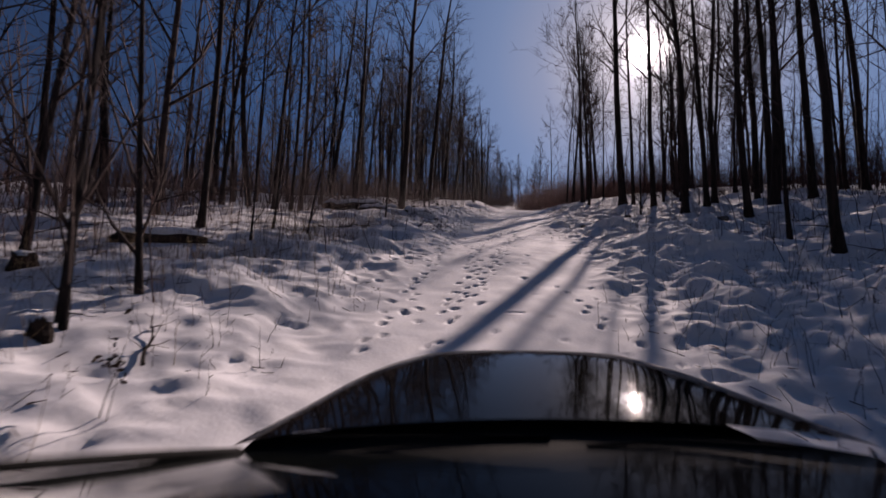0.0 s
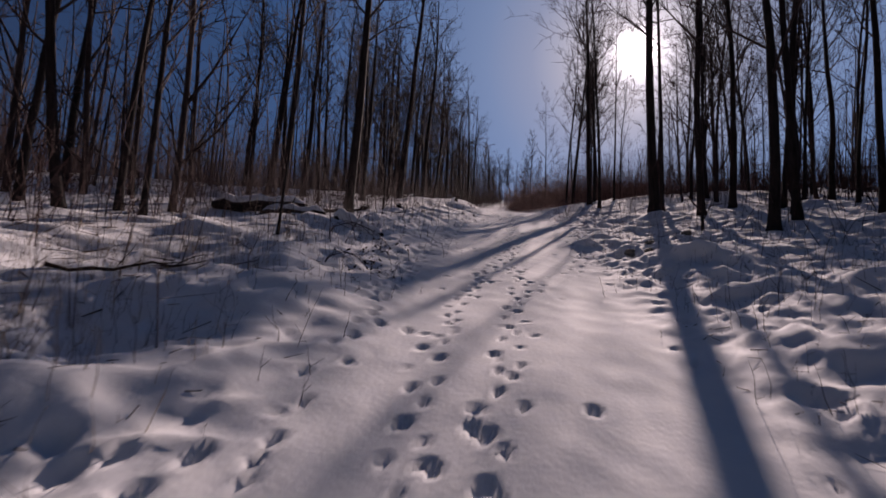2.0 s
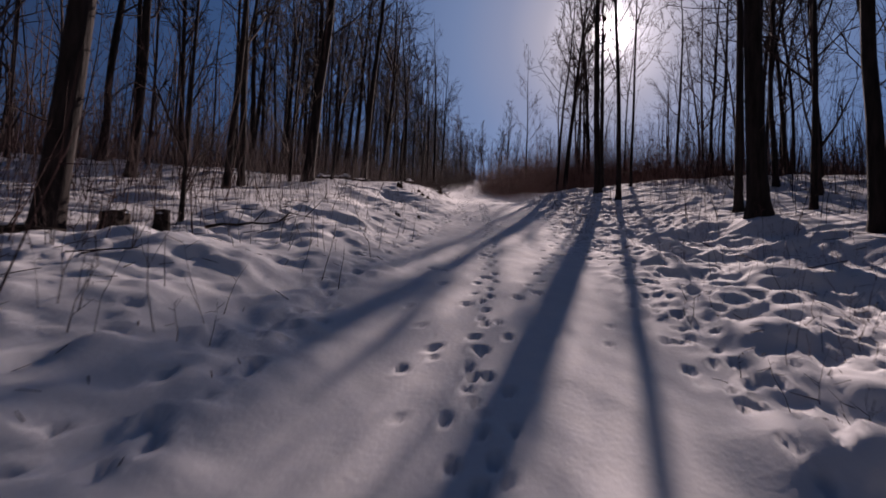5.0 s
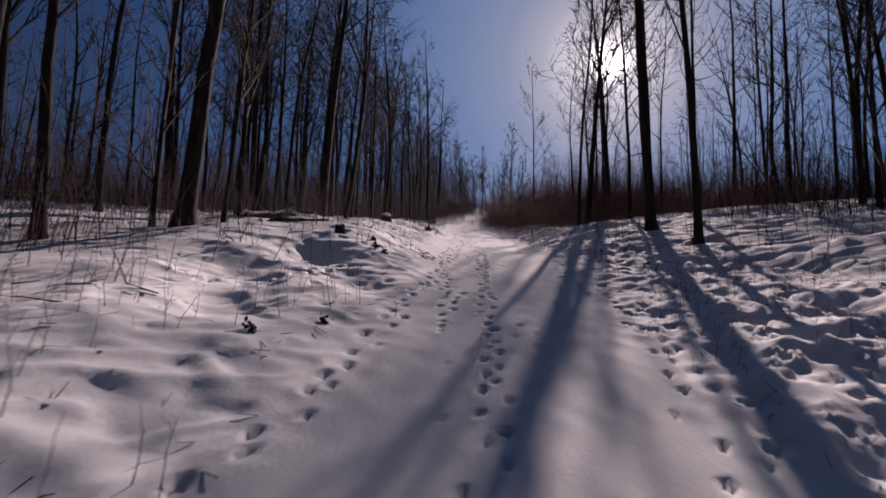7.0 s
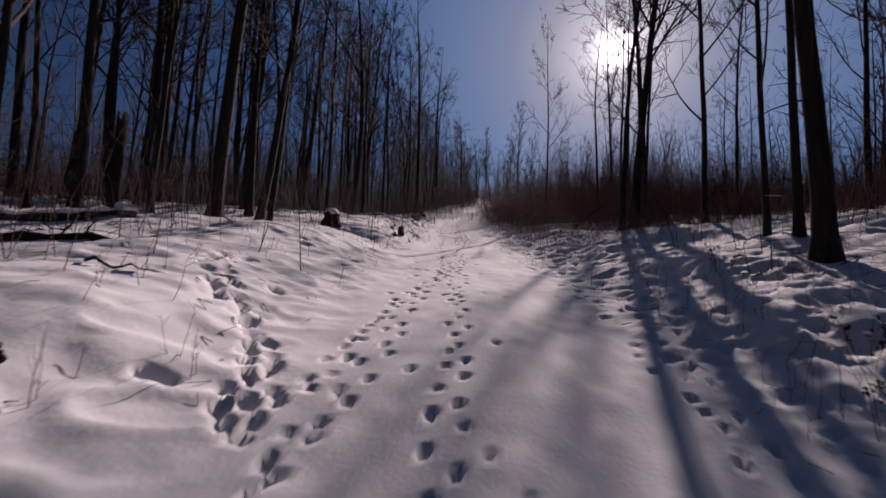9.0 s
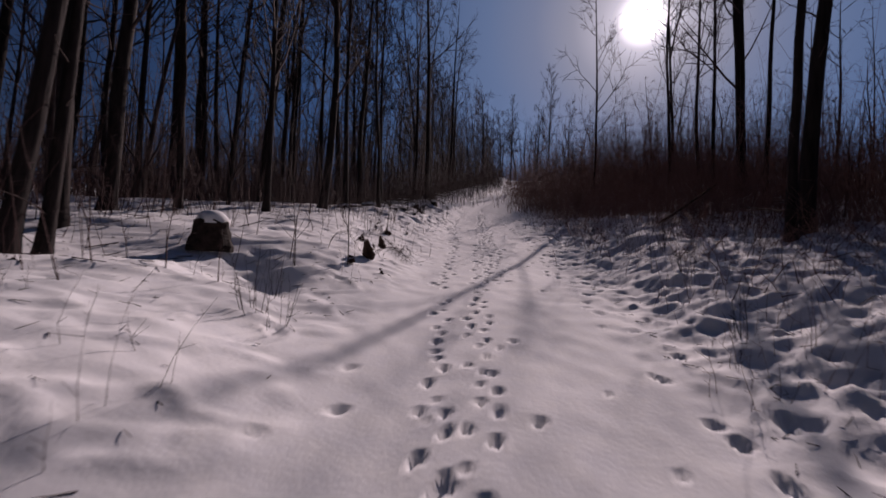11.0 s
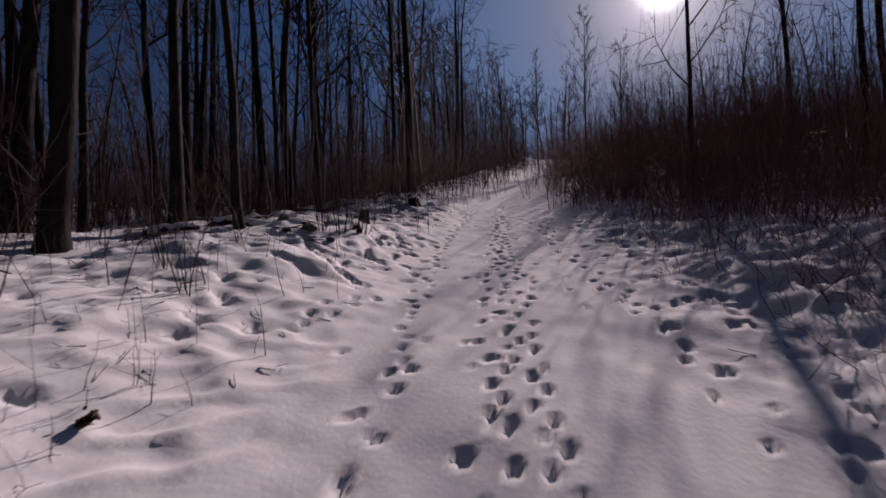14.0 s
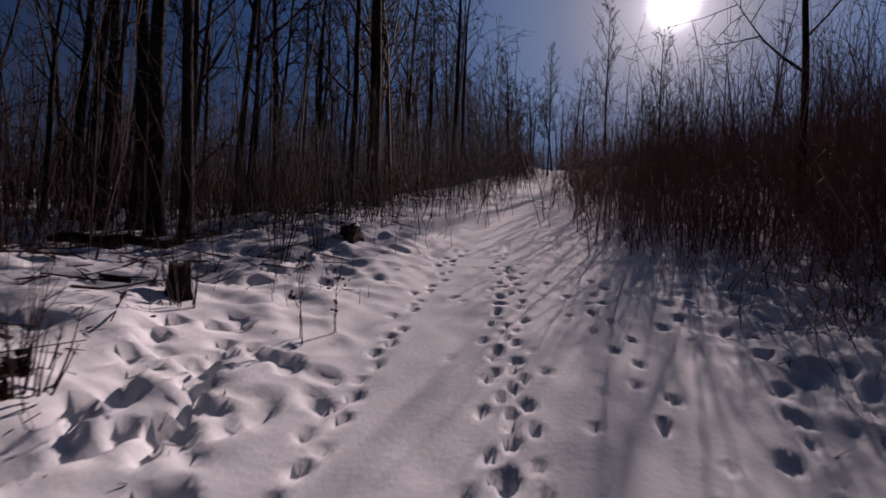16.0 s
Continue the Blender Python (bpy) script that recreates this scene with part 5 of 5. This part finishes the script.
for k, (d, y, h, n) in enumerate(((3.4, 38.2, 0.5, 4), (3.9, 41.6, 0.55, 6), (2.9, 40.2, 0.45, 4), (4.6, 45.2, 0.7, 5), (3.1, 51.8, 0.7, 6), (3.6, 54.6, 0.9, 7), (4.2, 57.4, 1.0, 8), (3.0, 60.4, 0.9, 6), (3.9, 62.6, 1.2, 9),
                                  (3.4, 66.0, 1.1, 8), (4.6, 68.4, 1.5, 10), (3.8, 70.8, 1.4, 9), (5.2, 72.0, 1.8, 10), (4.1, 74.2, 1.7, 10))):
    shrub(200 + k, float(trail_x(np.array(y))) + d, y, h, n, 0.4, 0.006, k < 4)
snag(260, -3.3, 51.9, 3.1, 0.17)


# ---- the car that carries the view, standing where the drive begins ----
PAINT, pn, pl, pb = material("dark_car_paint", (0.008, 0.007, 0.007), 0.1, 0.0, 0.18)
pt = pn.new("ShaderNodeTexNoise")
pt.inputs["Scale"].default_value, pt.inputs["Detail"].default_value = 40, 8
pr = pn.new("ShaderNodeValToRGB")
pr.color_ramp.elements[0].position, pr.color_ramp.elements[0].color = 0.45, (0.04, 0.04, 0.04, 1)
pr.color_ramp.elements[1].position, pr.color_ramp.elements[1].color = 0.75, (0.08, 0.08, 0.08, 1)
pl.new(pt.outputs["Fac"], pr.inputs["Fac"])
pl.new(pr.outputs[0], pb.inputs["Roughness"])
PLASTIC = noisy(material("black_plastic", (0.01, 0.01, 0.01), 0.75, spec=0.06), (0.005, 0.005, 0.005), (0.010, 0.010, 0.010), 60)
RUBBER = noisy(material("tyre_rubber", (0.01, 0.01, 0.01), 0.8, spec=0.2), (0.010, 0.010, 0.010), (0.022, 0.021, 0.02), 30, bump=0.3, bump_scale=60)
CHROME = material("bright_trim", (0.6, 0.6, 0.6), 0.15, 1.0)[0]
GLASS, gn, gl, gb = material("dark_glass", (0.010, 0.012, 0.012), 0.03, 0.0, 0.5)
gb.inputs["IOR"].default_value = 1.05


def grid(nu, nv, fn):
    v = [fn(u / (nu - 1), w / (nv - 1)) for w in range(nv) for u in range(nu)]
    f = [(w * nu + u, w * nu + u + 1, (w + 1) * nu + u + 1, (w + 1) * nu + u) for w in range(nv - 1) for u in range(nu - 1)]
    return v, f


def build_car():
    rot = Euler((radians(13.3), 0, radians(-4.9))).to_matrix().to_4x4() @ pose(0, 0, 0, 0, -1.3, 0)
    car = tagged(new("car"), "dark glossy car with a long rounded bonnet standing on the snow", "car")
    car.matrix_basis = Matrix.Translation(Vector((0, 0, 1.8)) - rot.to_3x3() @ Vector((0, 0, 1.8))) @ rot
    cx = 0.19          # the car's middle line

    def bonnet(u, w):
        s = 2 * u - 1
        half = 1.0 - 0.13 * w
        back = 1.45 - 0.05 * s * s + 0.05 * s
        front = 2.38 - 0.36 * s ** 6 - 0.06 * s * s
        crease = 0.016 / (1 + math.exp((abs(s) - 0.62) * 26))
        z = 1.07 - 0.08 * w - 0.025 * w * w - 0.045 * s * s - 0.02 * s ** 8 + crease * w + 0.01 * w * s * s - 0.10 * max(0, w - 0.8) ** 1.5
        return (cx + s * half, back + (front - back) * w, z)
    v, f = grid(41, 25, bonnet)
    mesh_ob("bonnet", v, f, PAINT, car, "glossy near-black bonnet with two raised creases")

    def cowl(u, w):
        s = 2 * u - 1
        return (cx + s * 0.97, 1.21 + 0.30 * w - 0.07 * s * s, 1.06 - 0.03 * w - 0.05 * s * s)
    v, f = grid(21, 6, cowl)
    mesh_ob("cowl", v, f, PLASTIC, car, "black plastic wiper cowl")

    def screen(u, w):
        s = 2 * u - 1
        return (cx + s * (0.90 - 0.22 * w), 1.25 - 0.95 * w - 0.03 * s * s, 1.06 + 0.529 * w)
    v, f = grid(17, 11, screen)
    mesh_ob("windscreen", v, f, GLASS, car, "dark tinted windscreen")

    def roof(u, w):
        s = 2 * u - 1
        y = 0.29 - 0.05 * s * s - 2.1 * w
        z = 1.594 + 0.075 * math.sin(math.pi * min(1, 0.16 + w * 0.8)) - 0.055 * s * s - 0.10 * abs(s) ** 6
        return (cx + s * 0.62, y, z)
    v, f = grid(25, 25, roof)
    mesh_ob("roof", v, f, PAINT, car, "glossy dark roof mirroring the snow")

    # shell: sides, nose and tail as one skin
    sections = ((-2.55, 0.62, 0.45, 0.80), (-2.35, 0.84, 0.32, 1.02), (-1.4, 0.90, 0.30, 1.06), (0.0, 0.91, 0.30, 1.04), (1.0, 0.90, 0.30, 0.94), (1.6, 0.88, 0.30, 0.90), (2.0, 0.80, 0.30, 0.82), (2.34, 0.50, 0.36, 0.66))
    v, f = [], []
    for y, hw, zl, zh in sections:
        for px, pz in ((-hw * 0.86, zl), (-hw, zl + 0.1), (-hw * 1.01, (zl + zh) / 2), (-hw * 0.99, zh - 0.06), (-hw * 0.93, zh), (hw * 0.93, zh), (hw * 0.99, zh - 0.06), (hw * 1.01, (zl + zh) / 2), (hw, zl + 0.1), (hw * 0.86, zl)):
            v.append((cx + px, y, pz))
    k = 10
    for i in range(len(sections) - 1):
        for j in range(k):
            if j == 4 and 0 < i < 6:
                continue
            a, b = i * k + j, i * k + (j + 1) % k
            f.append((a, b, b + k, a + k))
    f.append(tuple(range(k - 1, -1, -1)))
    f.append(tuple((len(sections) - 1) * k + j for j in range(k)))
    mesh_ob("body", v, f, PAINT, car)
    for side in (-1, 1):
        def flank(u, w, side=side):
            y = 1.15 - 3.0 * u
            top = 0.26 - 2.05 * u
            return (cx + side * (0.90 - 0.29 * w), y + (top - y) * w, 1.0 + 0.56 * w)
        v, f = grid(9, 5, flank)
        mesh_ob("side_window", v, f, GLASS, car, "dark side window")
        pil = Tubes()
        pil.tube([Vector((cx + side * 0.905, 1.22, 1.062)), Vector((cx + side * 0.79, 0.735, 1.342)), Vector((cx + side * 0.68, 0.27, 1.602))], [0.013, 0.010, 0.008], 8)
        mesh_ob("pillar", pil.v, pil.f, PLASTIC, car, "black rubber edge of the windscreen")
        arm = Tubes()
        arm.tube([Vector((cx + side * 0.45 + 0.25, 1.36, 1.045)), Vector((cx + side * 0.2 + 0.2, 1.37, 1.052)), Vector((cx + side * 0.45 - 0.35, 1.33, 1.05))], [0.007, 0.006, 0.005], 6)
        mesh_ob("wiper", arm.v, arm.f, PLASTIC, car, "thin black wiper arm")
        tip = Tubes()
        tip.tube([Vector((cx + side * 0.955, 1.42, 0.99)), Vector((cx + side * 0.97, 1.45, 0.995))], [0.008, 0.006], 6, cap=True)
        mesh_ob("washer_nozzle", tip.v, tip.f, CHROME, car, "small bright nozzle at the bonnet corner")
        for y in (1.55, -1.45):
            ring = 28
            tv, tf = [], []
            for i in range(ring):
                a = 2 * math.pi * i / ring
                for rr, dx in ((0.20, -0.10), (0.32, -0.11), (0.345, -0.07), (0.345, 0.07), (0.32, 0.11), (0.20, 0.10)):
                    tv.append((cx + side * 0.80 + dx, y + rr * math.cos(a), 0.345 + rr * math.sin(a)))
            for i in range(ring):
                for j in range(6):
                    a, b = i * 6 + j, i * 6 + (j + 1) % 6
                    c, d = ((i + 1) % ring) * 6 + (j + 1) % 6, ((i + 1) % ring) * 6 + j
                    tf.append((a, b, c, d))
            wheel = mesh_ob("wheel", tv, tf, RUBBER, car, "snowy black tyre")
            hv, hf = [], []
            for i in range(ring):
                a = 2 * math.pi * i / ring
                for rr, dx in ((0.03, 0.09), (0.17, 0.075 if i % 4 < 2 else 0.05), (0.205, 0.09)):
                    hv.append((cx + side * (0.80 + dx), y + rr * math.cos(a), 0.345 + rr * math.sin(a)))
            for i in range(ring):
                for j in range(2):
                    a, d = i * 3 + j, ((i + 1) % ring) * 3 + j
                    hf.append((a, a + 1, d + 1, d))
            mesh_ob("rim", hv, hf, CHROME, wheel, "grey metal rim")
    return car


build_car()
